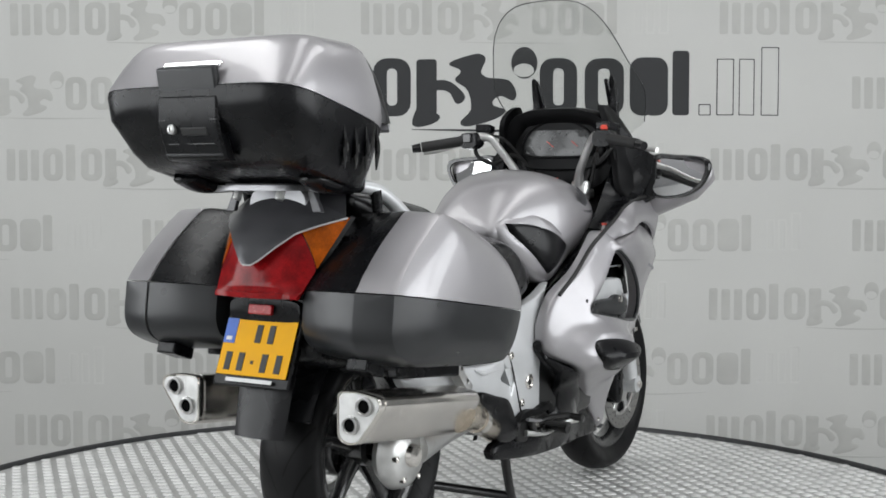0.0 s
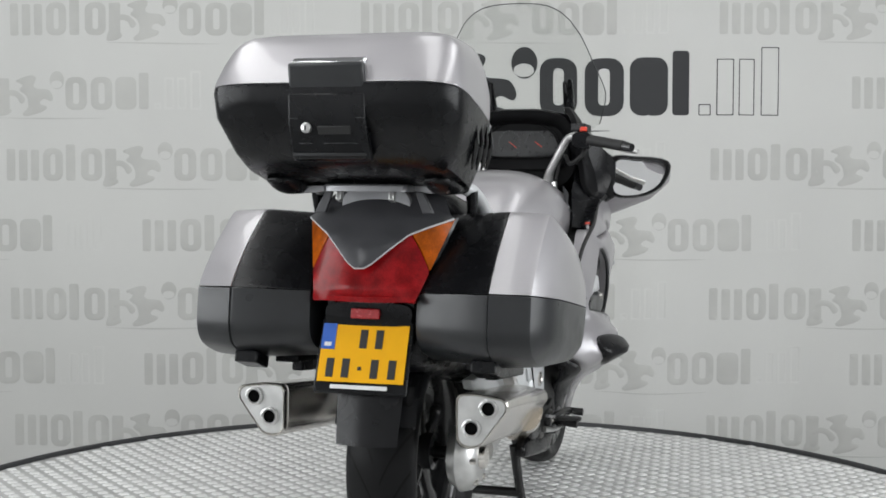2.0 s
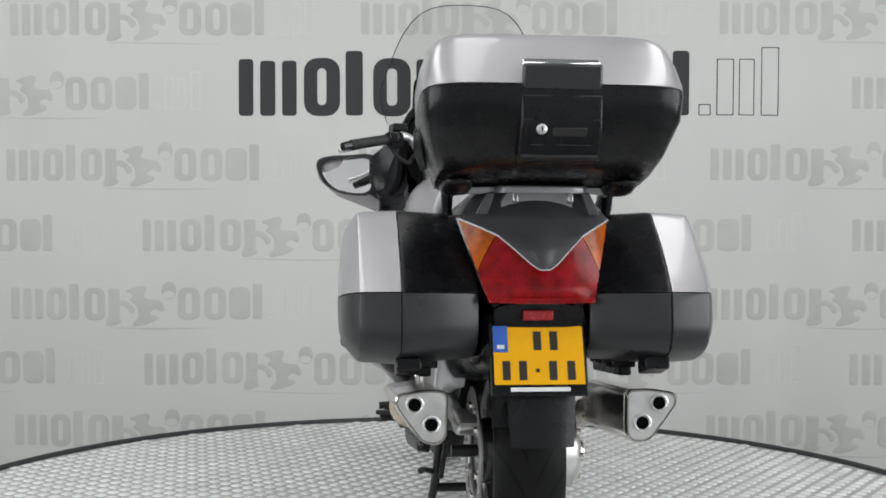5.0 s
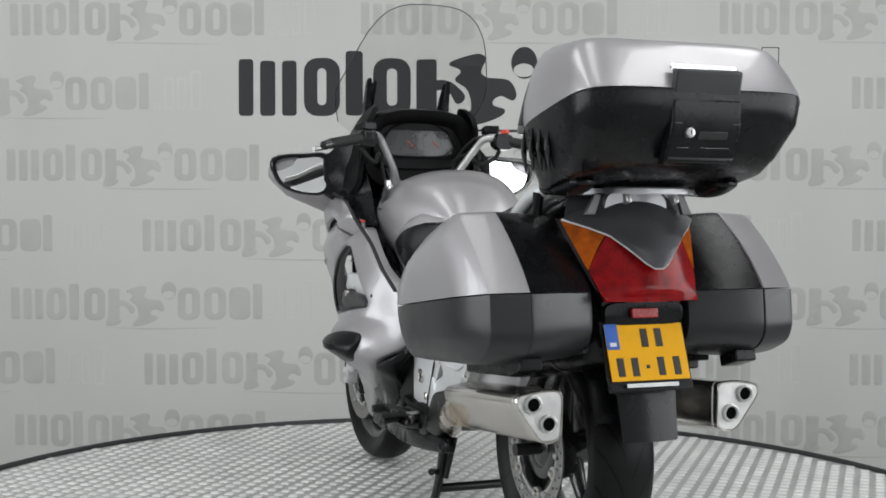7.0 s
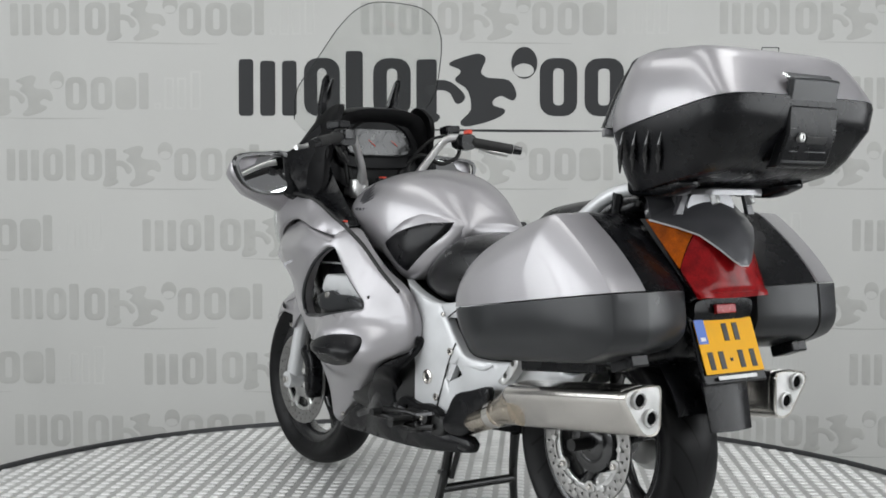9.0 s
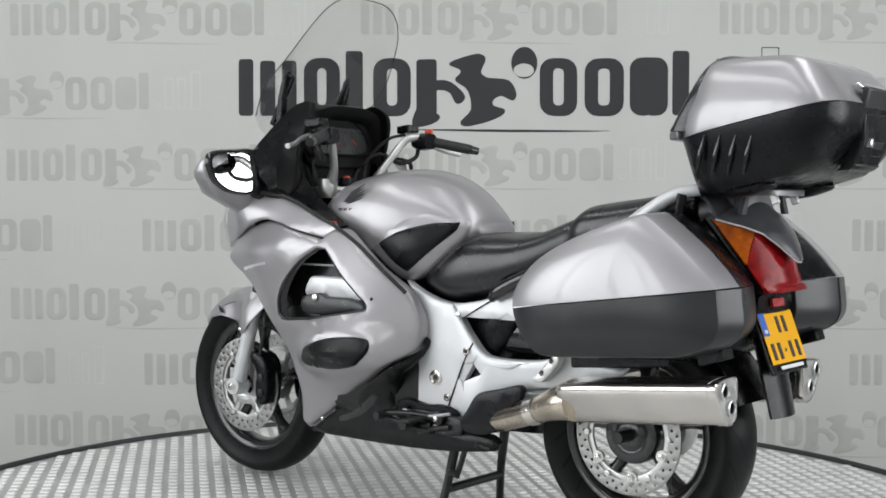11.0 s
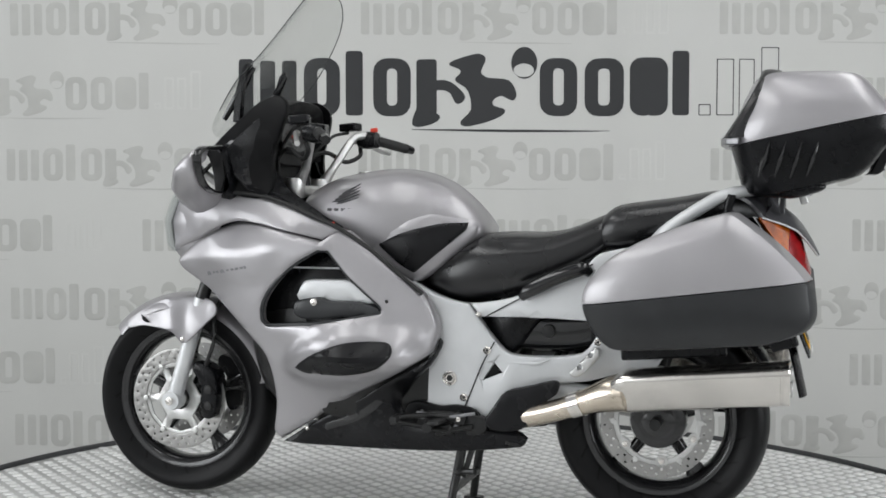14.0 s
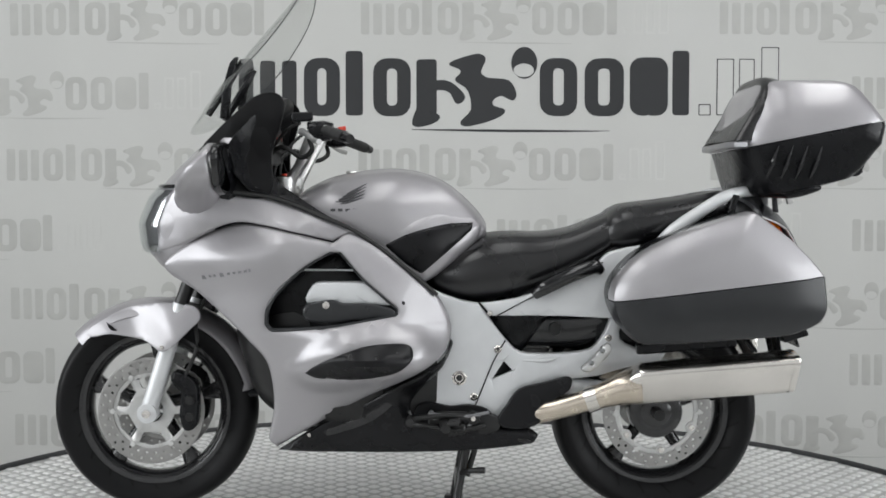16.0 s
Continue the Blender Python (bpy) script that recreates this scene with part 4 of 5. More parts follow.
for s in (1, -1):
    bar_side(s)
yoke = part("top_yoke", box((0.51, 0, 0.955), (0.09, 0.24, 0.035)), ALU, BIKE, "cast top yoke with ignition lock", bevel=0.01)
part("ignition_lock", lathe([(0.0005, 0.03), (0.022, 0.03), (0.024, 0.0), (0.0005, 0.0)], (0.50, 0, 0.97), 18, "z"), BLACK, yoke)
part("lock_mark", lathe([(0.0005, 0.036), (0.012, 0.036), (0.012, 0.03), (0.0005, 0.03)], (0.50, 0, 0.97), 14, "z"), REDSW, yoke)
part("steering_stem", tube([(0.53, 0, 0.95), (0.62, 0, 0.62)], 0.05, 14, 1), STAND, BIKE)

# ---- tank, seats, side covers ----
tank = part("fuel_tank", hull([(0.465, 0.84, 0.925, 0.10, 2.3), (0.43, 0.80, 0.962, 0.165, 2.4), (0.355, 0.75, 0.998, 0.198, 2.6), (0.26, 0.72, 1.018, 0.205, 2.6), (0.17, 0.705, 1.025, 0.20, 2.5),
                          (0.09, 0.705, 1.014, 0.178, 2.4), (0.017, 0.73, 0.984, 0.152, 2.4), (-0.045, 0.77, 0.934, 0.128, 2.4), (-0.085, 0.80, 0.890, 0.108, 2.3), (-0.10, 0.825, 0.865, 0.09, 2.2)], 44), SILVER, BIKE, "silver painted fuel tank", angle=70)
for s in (1, -1):
    # shoulder crease along the tank's flank, knee pads below it
    out = [(0.245, 0.825), (0.13, 0.876), (0.06, 0.915), (0.02, 0.917), (-0.06, 0.888), (-0.09, 0.855), (-0.06, 0.80), (0.03, 0.725), (0.09, 0.695), (0.15, 0.72)]
    part("tank_flank", panel(smoothed(out, 4), field([(0.245, 0.825, 0.193), (0.13, 0.876, 0.190), (0.03, 0.915, 0.148), (-0.08, 0.86, 0.122), (0.03, 0.725, 0.172), (0.15, 0.72, 0.194), (0.05, 0.82, 0.182)]), 0.06, (), 0.008, 0.030, s), SILVER, tank)
    out = [(0.192, 0.803), (0.128, 0.836), (0.016, 0.865), (-0.06, 0.869), (-0.055, 0.847), (-0.001, 0.797), (0.085, 0.722), (0.127, 0.748)]
    part("knee_pad", panel(smoothed(out, 4, sharp=(0, 3, 6)), field([(0.192, 0.803, 0.202), (0.128, 0.836, 0.2), (-0.06, 0.868, 0.152), (-0.001, 0.797, 0.178), (0.085, 0.722, 0.192), (0.07, 0.8, 0.202)]), 0.03, (), 0.02, 0.009, s), PAD, tank, "black rubber knee pad")
    # winged maker's mark as plain strokes
    for i in range(5):
        part("wing_stroke", tube([(0.345 - 0.012 * i, s * (0.188 + 0.003 * i), 0.915 + 0.008 * i), (0.30 - 0.006 * i, s * (0.196 + 0.001 * i), 0.922 + 0.009 * i), (0.25 - 0.002 * i, s * 0.195, 0.938 + 0.010 * i)], [0.0035, 0.004, 0.001], 6, 3), MARK, tank, "dark grey wing stroke")
        part("mark_bar", box((0.337 - 0.021 * i, s * 0.2005, 0.902), (0.013, 0.004, 0.008)), MARK, tank)
part("filler_cap", lathe([(0.0005, 0.008), (0.045, 0.006), (0.05, 0.0), (0.0005, -0.01)], (0.27, 0, 1.010), 28, "z"), ALU, tank)

seat = part("rider_seat", hull([(0.075, 0.69, 0.72, 0.10, 2.4), (0.045, 0.66, 0.745, 0.145, 2.6), (-0.03, 0.632, 0.80, 0.175, 2.8), (-0.10, 0.632, 0.836, 0.185, 2.9), (-0.18, 0.648, 0.843, 0.185, 3), (-0.26, 0.675, 0.843, 0.18, 3),
                     (-0.34, 0.71, 0.855, 0.172, 3), (-0.41, 0.745, 0.882, 0.16, 3), (-0.455, 0.77, 0.90, 0.15, 2.8), (-0.47, 0.79, 0.89, 0.12, 2.5)], 40), SEATM, BIKE, "black vinyl rider seat", angle=70)
pil = part("passenger_seat", hull([(-0.43, 0.79, 0.87, 0.13, 2.6), (-0.455, 0.785, 0.905, 0.155, 2.8), (-0.49, 0.785, 0.925, 0.165, 3), (-0.56, 0.80, 0.936, 0.165, 3), (-0.65, 0.83, 0.948, 0.155, 3), (-0.74, 0.87, 0.965, 0.14, 3), (-0.80, 0.90, 0.968, 0.12, 2.8)], 40), SEATM, BIKE, "black vinyl passenger seat", angle=70)
for s in (1, -1):
    out = [(-0.082, 0.642), (-0.12, 0.645), (-0.20, 0.66), (-0.32, 0.705), (-0.41, 0.755), (-0.45, 0.79), (-0.55, 0.81), (-0.62, 0.80), (-0.60, 0.72), (-0.52, 0.62), (-0.49, 0.60), (-0.30, 0.607), (-0.115, 0.605)]
    cov = part("side_cover", panel(smoothed(out, 4, sharp=(0, 10, 12)), field([(0.0, 0.65, 0.19), (-0.1, 0.62, 0.19), (-0.3, 0.66, 0.192), (-0.45, 0.75, 0.18), (-0.6, 0.76, 0.17), (-0.5, 0.61, 0.195)]), 0.02, (), 0.03, 0.007, s), ALU_PAINT, BIKE, "silver painted side cover")
    part("cover_screw", lathe([(0.0005, 0), (0.008, 0), (0.007, 0.004 * s), (0.0005, 0.005 * s)], (-0.11, s * 0.193, 0.612), 12), STEEL, cov)
    part("cover_seam", tube([(-0.13, s * 0.1925, 0.605), (-0.22, s * 0.194, 0.655), (-0.35, s * 0.192, 0.715), (-0.43, s * 0.184, 0.76)], 0.0018, 6), BLACK, cov)
    part("seat_handle", tube([(-0.235, s * 0.205, 0.665), (-0.26, s * 0.212, 0.685), (-0.34, s * 0.208, 0.725), (-0.405, s * 0.20, 0.748), (-0.425, s * 0.19, 0.735)], [0.013, 0.020, 0.021, 0.020, 0.013], 12), GLOSS, cov, "black passenger handhold")
    # grab rail: flat cast strut up to the rack
    rail = part("grab_rail", tube([(-0.585, s * 0.18, 0.812), (-0.63, s * 0.188, 0.853), (-0.70, s * 0.192, 0.905), (-0.775, s * 0.185, 0.95), (-0.84, s * 0.165, 0.965), (-0.92, s * 0.12, 0.963)], [0.015, 0.020, 0.018, 0.017, 0.015, 0.013], 12), ALU_PAINT, BIKE, "silver cast grab rail")
    part("rail_strut", tube([(-0.80, s * 0.187, 0.955), (-0.79, s * 0.185, 0.905), (-0.80, s * 0.175, 0.875)], [0.014, 0.012, 0.014], 10), BLACK, rail)

# ---- engine, frame ----
part("engine_block", hull([(0.62, 0.50, 0.80, 0.14, 4), (0.55, 0.34, 0.82, 0.20, 4), (0.42, 0.27, 0.82, 0.225, 4), (0.2, 0.25, 0.74, 0.225, 4), (0.05, 0.25, 0.66, 0.19, 4), (-0.1, 0.27, 0.60, 0.15, 4), (-0.2, 0.3, 0.56, 0.12, 4)], 28), STAND, BIKE, "dark engine and inner ducts")
for s in (1, -1):
    head = part("cylinder_head_cover", panel(smoothed([(0.40, 0.645), (0.385, 0.695), (0.36, 0.703), (0.24, 0.703), (0.21, 0.69), (0.17, 0.655), (0.165, 0.64)], 3), 0.286, 0.09, (), 0.03, 0.008, s), ALU_PAINT, BIKE, "silver cylinder head cover")
    part("head_guard", panel(smoothed([(0.402, 0.598), (0.403, 0.64), (0.33, 0.655), (0.30, 0.645), (0.22, 0.645), (0.155, 0.628), (0.165, 0.60), (0.26, 0.60), (0.33, 0.59)], 3), 0.297, 0.06, (), 0.03, 0.007, s), GREY, head, "dark grey head guard")
    part("head_bolt", lathe([(0.0005, 0), (0.011, 0), (0.010, 0.006 * s), (0.0005, 0.007 * s)], (0.345, s * 0.297, 0.640), 12), STEEL, head)
    for zz in (0.735,):
        part("duct_rod", tube([(0.46, s * 0.25, zz), (0.22, s * 0.25, zz)], 0.003, 6, 1), ALU_PAINT, head)
    # pivot plate with webs
    out = [(0.088, 0.70), (0.03, 0.668), (-0.03, 0.648), (-0.078, 0.640), (-0.108, 0.60), (-0.15, 0.545), (-0.198, 0.502), (-0.30, 0.497), (-0.40, 0.51), (-0.44, 0.56), (-0.456, 0.604), (-0.49, 0.60), (-0.485, 0.54), (-0.55, 0.507), (-0.62, 0.50), (-0.60, 0.475),
           (-0.50, 0.455), (-0.42, 0.432), (-0.33, 0.42), (-0.24, 0.395), (-0.20, 0.34), (-0.12, 0.299), (0.125, 0.297), (0.18, 0.345), (0.10, 0.44), (0.03, 0.50), (0.02, 0.58)]
    tri_hole = [(-0.118, 0.422), (-0.178, 0.447), (-0.152, 0.475)]
    fr = part("frame_plate", panel(smoothed(out, 3, sharp=(0, 3, 10, 14)), field([(0.05, 0.66, 0.188), (-0.1, 0.6, 0.182), (-0.2, 0.45, 0.182), (-0.6, 0.49, 0.15), (-0.47, 0.6, 0.165), (0.1, 0.3, 0.185), (-0.12, 0.3, 0.18), (-0.3, 0.46, 0.172)]), 0.03, [tri_hole], 0.03, 0.008, s), ALU_PAINT, BIKE,
              "silver painted frame and pivot plate")
    for bx, bz, br in ((-0.025, 0.426, 0.021), (-0.134, 0.51, 0.011), (-0.067, 0.373, 0.011), (-0.448, 0.545, 0.010)):
        ring = part("frame_bolt", lathe([(0.0005, 0.0), (br, 0.0), (br, 0.005 * s), (br * 0.75, 0.007 * s), (br * 0.6, 0.003 * s), (0.0005, 0.003 * s)], (bx, s * 0.184, bz), 20), STEEL, fr)
        part("bolt_socket", lathe([(0.0005, 0.0), (br * 0.5, 0.0), (br * 0.45, 0.005 * s), (0.0005, 0.005 * s)], (bx, s * 0.184, bz), 6), INK, fr)
    part("plate_seam", tube([(-0.155, s * 0.183, 0.535), (-0.12, s * 0.184, 0.47), (-0.07, s * 0.185, 0.345), (-0.05, s * 0.185, 0.31)], 0.0022, 6), BLACK, fr)
    part("frame_rib", tube([(-0.19, s * 0.180, 0.478), (-0.27, s * 0.176, 0.476), (-0.31, s * 0.174, 0.488)], [0.002, 0.006, 0.002], 8), ALU_PAINT, fr)
    # slotted link of the passenger peg
    part("peg_link", panel(smoothed([(-0.372, 0.455), (-0.385, 0.47), (-0.44, 0.53), (-0.455, 0.525), (-0.45, 0.50), (-0.40, 0.45)], 3), 0.205, 0.03, [circle(-0.40, 0.475, 0.007, 8), circle(-0.43, 0.51, 0.007, 8)], 0.03, 0.004, s), ALU, fr, "slotted aluminium peg bracket")
    part("heel_guard", panel(smoothed([(-0.135, 0.30), (-0.16, 0.355), (-0.195, 0.40), (-0.26, 0.418), (-0.325, 0.436), (-0.345, 0.428), (-0.335, 0.395), (-0.275, 0.352), (-0.255, 0.305), (-0.20, 0.285)], 3), 0.214, 0.02, (), 0.03, 0.006, s), BELLYM, fr, "black heel guard")
    peg = part("foot_peg", tube([(0.02, s * 0.20, 0.305), (0.012, s * 0.29, 0.298)], 0.014, 10, 1), RUBBER, BIKE, "black rubber foot peg")
    part("peg_mount", panel(smoothed([(0.06, 0.285), (0.055, 0.32), (0.02, 0.335), (-0.09, 0.33), (-0.14, 0.315), (-0.13, 0.275), (-0.03, 0.265)], 3), 0.212, 0.03, (), 0.03, 0.006, s), STAND, peg, "worn black peg mount")
    part("peg_bolt", lathe([(0.0005, 0), (0.011, 0), (0.010, 0.01 * s), (0.0005, 0.011 * s)], (0.0, s * 0.212, 0.30), 12), STEEL, peg)
    for k in range(3):
        part("linkage_bolt", lathe([(0.0005, 0), (0.008, 0), (0.007, 0.012 * s), (0.0005, 0.013 * s)], (0.045 - 0.05 * k, s * 0.214, 0.318 - 0.012 * k), 10), SATIN, peg)
    part("linkage_rod", tube([(0.06, s * 0.226, 0.33), (-0.03, s * 0.232, 0.322), (-0.11, s * 0.226, 0.335)], 0.005, 8), SATIN, peg)
    part("peg_hinge", box((-0.02, s * 0.222, 0.285), (0.05, 0.03, 0.03), (0, 10, 0)), STAND, peg, bevel=0.005)
    part("pedal", tube([(-0.10, s * 0.215, 0.295), (-0.02, s * 0.235, 0.285), (0.08, s * 0.245, 0.30), (0.125, s * 0.265, 0.305)], [0.009, 0.007, 0.007, 0.009], 8), ALU if s < 0 else STAND, peg)
for s in (1, -1):
    # toe lever, its pad and the brackets crowded round the peg
    lever = part("foot_lever", tube([(-0.06, s * 0.222, 0.318), (0.01, s * 0.238, 0.325), (0.08, s * 0.246, 0.322), (0.115, s * 0.25, 0.315)], [0.011, 0.008, 0.008, 0.009], 10), STAND, BIKE, "worn black foot lever")
    part("lever_pad", tube([(0.112, s * 0.236, 0.316), (0.112, s * 0.288, 0.314)], 0.011, 12, 1), RUBBER, lever, "rubber toe pad")
    part("lever_pivot", lathe([(0.0005, 0), (0.02, 0), (0.019, 0.014 * s), (0.010, 0.018 * s), (0.0005, 0.018 * s)], (-0.065, s * 0.214, 0.318), 16), STAND, lever)
    part("pivot_bolt", lathe([(0.0005, 0), (0.008, 0), (0.007, 0.006 * s), (0.0005, 0.007 * s)], (-0.065, s * 0.232, 0.318), 8), STEEL, lever)
    part("peg_bracket", panel(smoothed([(0.10, 0.30), (0.095, 0.345), (0.06, 0.358), (0.0, 0.347), (-0.05, 0.352), (-0.105, 0.34), (-0.12, 0.305), (-0.05, 0.285), (0.04, 0.288)], 3), 0.206, 0.02, [circle(0.055, 0.328, 0.009, 8)], 0.03, 0.004, s), MATTE, lever, "black control bracket")
    part("peg_tread", box((-0.012, s * 0.262, 0.314), (0.034, 0.085, 0.012), (0, 4, s * -4)), RUBBER, lever, bevel=0.004)
folded = part("side_stand", tube([(0.06, 0.165, 0.236), (-0.06, 0.172, 0.232), (-0.17, 0.182, 0.242), (-0.205, 0.186, 0.250)], [0.014, 0.012, 0.011, 0.010], 10), STAND, BIKE, "folded black side stand")
part("stand_pad", box((-0.212, 0.188, 0.250), (0.04, 0.028, 0.010), (0, -12, 0)), STAND, folded, bevel=0.003)
part("inner_tail", hull([(-0.08, 0.45, 0.64, 0.12, 4), (-0.2, 0.48, 0.70, 0.15, 4), (-0.36, 0.66, 0.78, 0.15, 4), (-0.6, 0.64, 0.88, 0.135, 4), (-0.86, 0.66, 0.89, 0.12, 4), (-0.95, 0.67, 0.74, 0.10, 4)], 24), BLACK, BIKE, "black inner tail and subframe")
part("rear_hugger", hull([(-0.42, 0.46, 0.66, 0.13, 4), (-0.6, 0.50, 0.68, 0.14, 4), (-0.8, 0.53, 0.70, 0.14, 4), (-0.91, 0.56, 0.70, 0.125, 4), (-0.94, 0.60, 0.70, 0.11, 4)], 24), BLACK, BIKE, "black underseat tray")
part("subframe_box", hull([(-0.12, 0.50, 0.62, 0.13, 4), (-0.35, 0.50, 0.64, 0.13, 4), (-0.50, 0.54, 0.66, 0.13, 4)], 20), GLOSS, BIKE, "black side recess")
part("shock_knob", lathe([(0.0005, 0.0), (0.02, 0.0), (0.018, 0.012), (0.0005, 0.014)], (-0.30, 0.13, 0.565), 14), STAND, BIKE)

# swingarm and shaft drive
part("swingarm", tube([(-0.15, 0.10, 0.41), (-0.33, 0.13, 0.40), (-0.44, 0.128, 0.392), (-0.54, 0.118, 0.372)], [0.032, 0.026, 0.022, 0.018], 12), ALU_PAINT, BIKE, "silver swingarm")
drive = part("final_drive", lathe([(0.0005, -0.165), (0.06, -0.163), (0.082, -0.145), (0.088, -0.12), (0.07, -0.095), (0.0005, -0.09)], (RX, 0, RZ - 0.005), 32), ALU, BIKE, "cast aluminium shaft drive housing")
part("drive_tube", tube([(-0.20, -0.13, 0.37), (-0.40, -0.135, 0.35), (-0.56, -0.135, 0.325)], [0.045, 0.042, 0.05], 14), ALU, drive)
part("drive_cap", lathe([(0.0005, -0.18), (0.026, -0.178), (0.03, -0.165), (0.0005, -0.16)], (RX, 0, RZ - 0.005), 20), STEEL, drive)
for i in range(6):
    a = 2 * math.pi * i / 6
    part("drive_bolt", lathe([(0.0005, -0.168), (0.008, -0.166), (0.008, -0.15), (0.0005, -0.15)], (RX + 0.064 * math.cos(a), 0, RZ - 0.005 + 0.064 * math.sin(a)), 8), STEEL, drive)
part("rear_caliper", panel(smoothed([(-0.47, 0.40), (-0.53, 0.40), (-0.60, 0.385), (-0.59, 0.355), (-0.52, 0.345), (-0.46, 0.36)], 3), 0.135, 0.06, (), 0.03, 0.01, 1), ALU, BIKE, "silver rear caliper")

# ---- centre stand ----
stand = part("centre_stand", tube([(-0.05, 0.12, 0.235), (-0.03, 0.13, 0.12), (-0.012, 0.15, 0.012)], [0.015, 0.013, 0.012], 10), STAND, BIKE, "black steel centre stand")
part("stand_leg", tube([(-0.05, -0.12, 0.235), (-0.03, -0.13, 0.12), (-0.012, -0.15, 0.012)], [0.015, 0.013, 0.012], 10), STAND, stand)
part("stand_cross", tube([(-0.026, -0.134, 0.095), (-0.026, 0.134, 0.095)], 0.013, 10, 1), STAND, stand)
for s in (1, -1):
    part("stand_foot", box((-0.012, s * 0.155, 0.006), (0.055, 0.04, 0.012), (0, 0, s * 8)), STAND, stand, bevel=0.004)
part("stand_spring", tube([(-0.085, 0.105, 0.25), (-0.05, 0.118, 0.13)], 0.009, 8, 1), STAND, stand)
part("stand_tang", tube([(-0.03, 0.128, 0.14), (-0.06, 0.165, 0.155), (-0.10, 0.18, 0.16)], [0.009, 0.008, 0.010], 8), STAND, stand)
for px_ in (0.155, 0.145):
    part("drain_hose", tube([(px_, 0.08, 0.24), (px_ - 0.008, 0.082, 0.205)], 0.004, 6, 1), RUBBER, BIKE)

# ---- exhausts ----
CAN = [(0.302, 0.513), (0.25, 0.521), (0.207, 0.519), (0.198, 0.505), (0.199, 0.425), (0.21, 0.406), (0.235, 0.402), (0.257, 0.412), (0.31, 0.484), (0.312, 0.502)]


def exhaust(s):
    base = [np.array(q) for q in smoothed(CAN, 4)]
    c = np.array((0.25, 0.465))

    def ring(x, k, dy=0.0, dz=0.0):
        return [(x, s * (c[0] + (q[0] - c[0]) * k + dy), c[1] + (q[1] - c[1]) * k - 0.095 * (x + 0.95) + dz) for q in base]
    can = part("silencer", loft([ring(-0.49, 0.52, -0.005, -0.005), ring(-0.515, 0.86), ring(-0.535, 1.0), ring(-0.74, 1.0), ring(-0.938, 1.0), ring(-0.939, 0.965), ring(-0.944, 0.965), ring(-0.945, 1.01), ring(-0.958, 1.01), ring(-0.962, 0.97), ring(-0.956, 0.93)]),
               STEEL, BIKE, "brushed stainless steel silencer with twin outlets", angle=30)
    part("end_cap", loft([ring(-0.9565, 0.925), ring(-0.9595, 0.90), ring(-0.9595, 0.3)]), ALU, can, "bright silencer end cap", angle=30)
    for yy, zz in ((0.271, 0.491), (0.234, 0.447)):
        part("outlet", lathe([(0.0145, -0.95), (0.0145, -0.966), (0.0175, -0.969), (0.021, -0.967), (0.0215, -0.957), (0.0215, -0.95)], (0, s * yy, zz), 24, "x"), ALU, can, "chromed outlet ring")
        # flat black disc closes the pipe; the hollow's shade is put into its colour
        part("outlet_bore", lathe([(0.0005, -0.9625), (0.0148, -0.9625), (0.0148, -0.95), (0.0005, -0.95)], (0, s * yy, zz), 20, "x"), BORE_BLACK, can, "black disc painted as the shaded outlet bore")
    part("link_pipe", tube([(-0.53, s * 0.247, 0.418), (-0.49, s * 0.245, 0.41), (-0.42, s * 0.235, 0.385), (-0.34, s * 0.212, 0.355), (-0.25, s * 0.185, 0.328), (-0.15, s * 0.14, 0.30)], [0.052, 0.047, 0.034, 0.031, 0.031, 0.031], 18), PIPE, can, "heat tinted link pipe")
    part("pipe_clamp", tube([(-0.415, s * 0.234, 0.383), (-0.385, s * 0.228, 0.372)], 0.037, 18, 1), STEEL, can)
    part("silencer_bracket", box((-0.66, s * 0.235, 0.532), (0.28, 0.03, 0.03), (0, 5, 0)), BLACK, can, bevel=0.005)


for s in (1, -1):
    exhaust(s)

# ---- panniers ----
PAN = [(-0.432, 0.675), (-0.448, 0.725), (-0.505, 0.786), (-0.596, 0.838), (-0.717, 0.884), (-0.807, 0.909), (-0.835, 0.905), (-0.92, 0.842), (-0.985, 0.781), (-1.022, 0.737),
       (-1.030, 0.65), (-1.005, 0.607), (-0.92, 0.574), (-0.768, 0.560), (-0.616, 0.548), (-0.52, 0.546), (-0.475, 0.577), (-0.444, 0.625)]


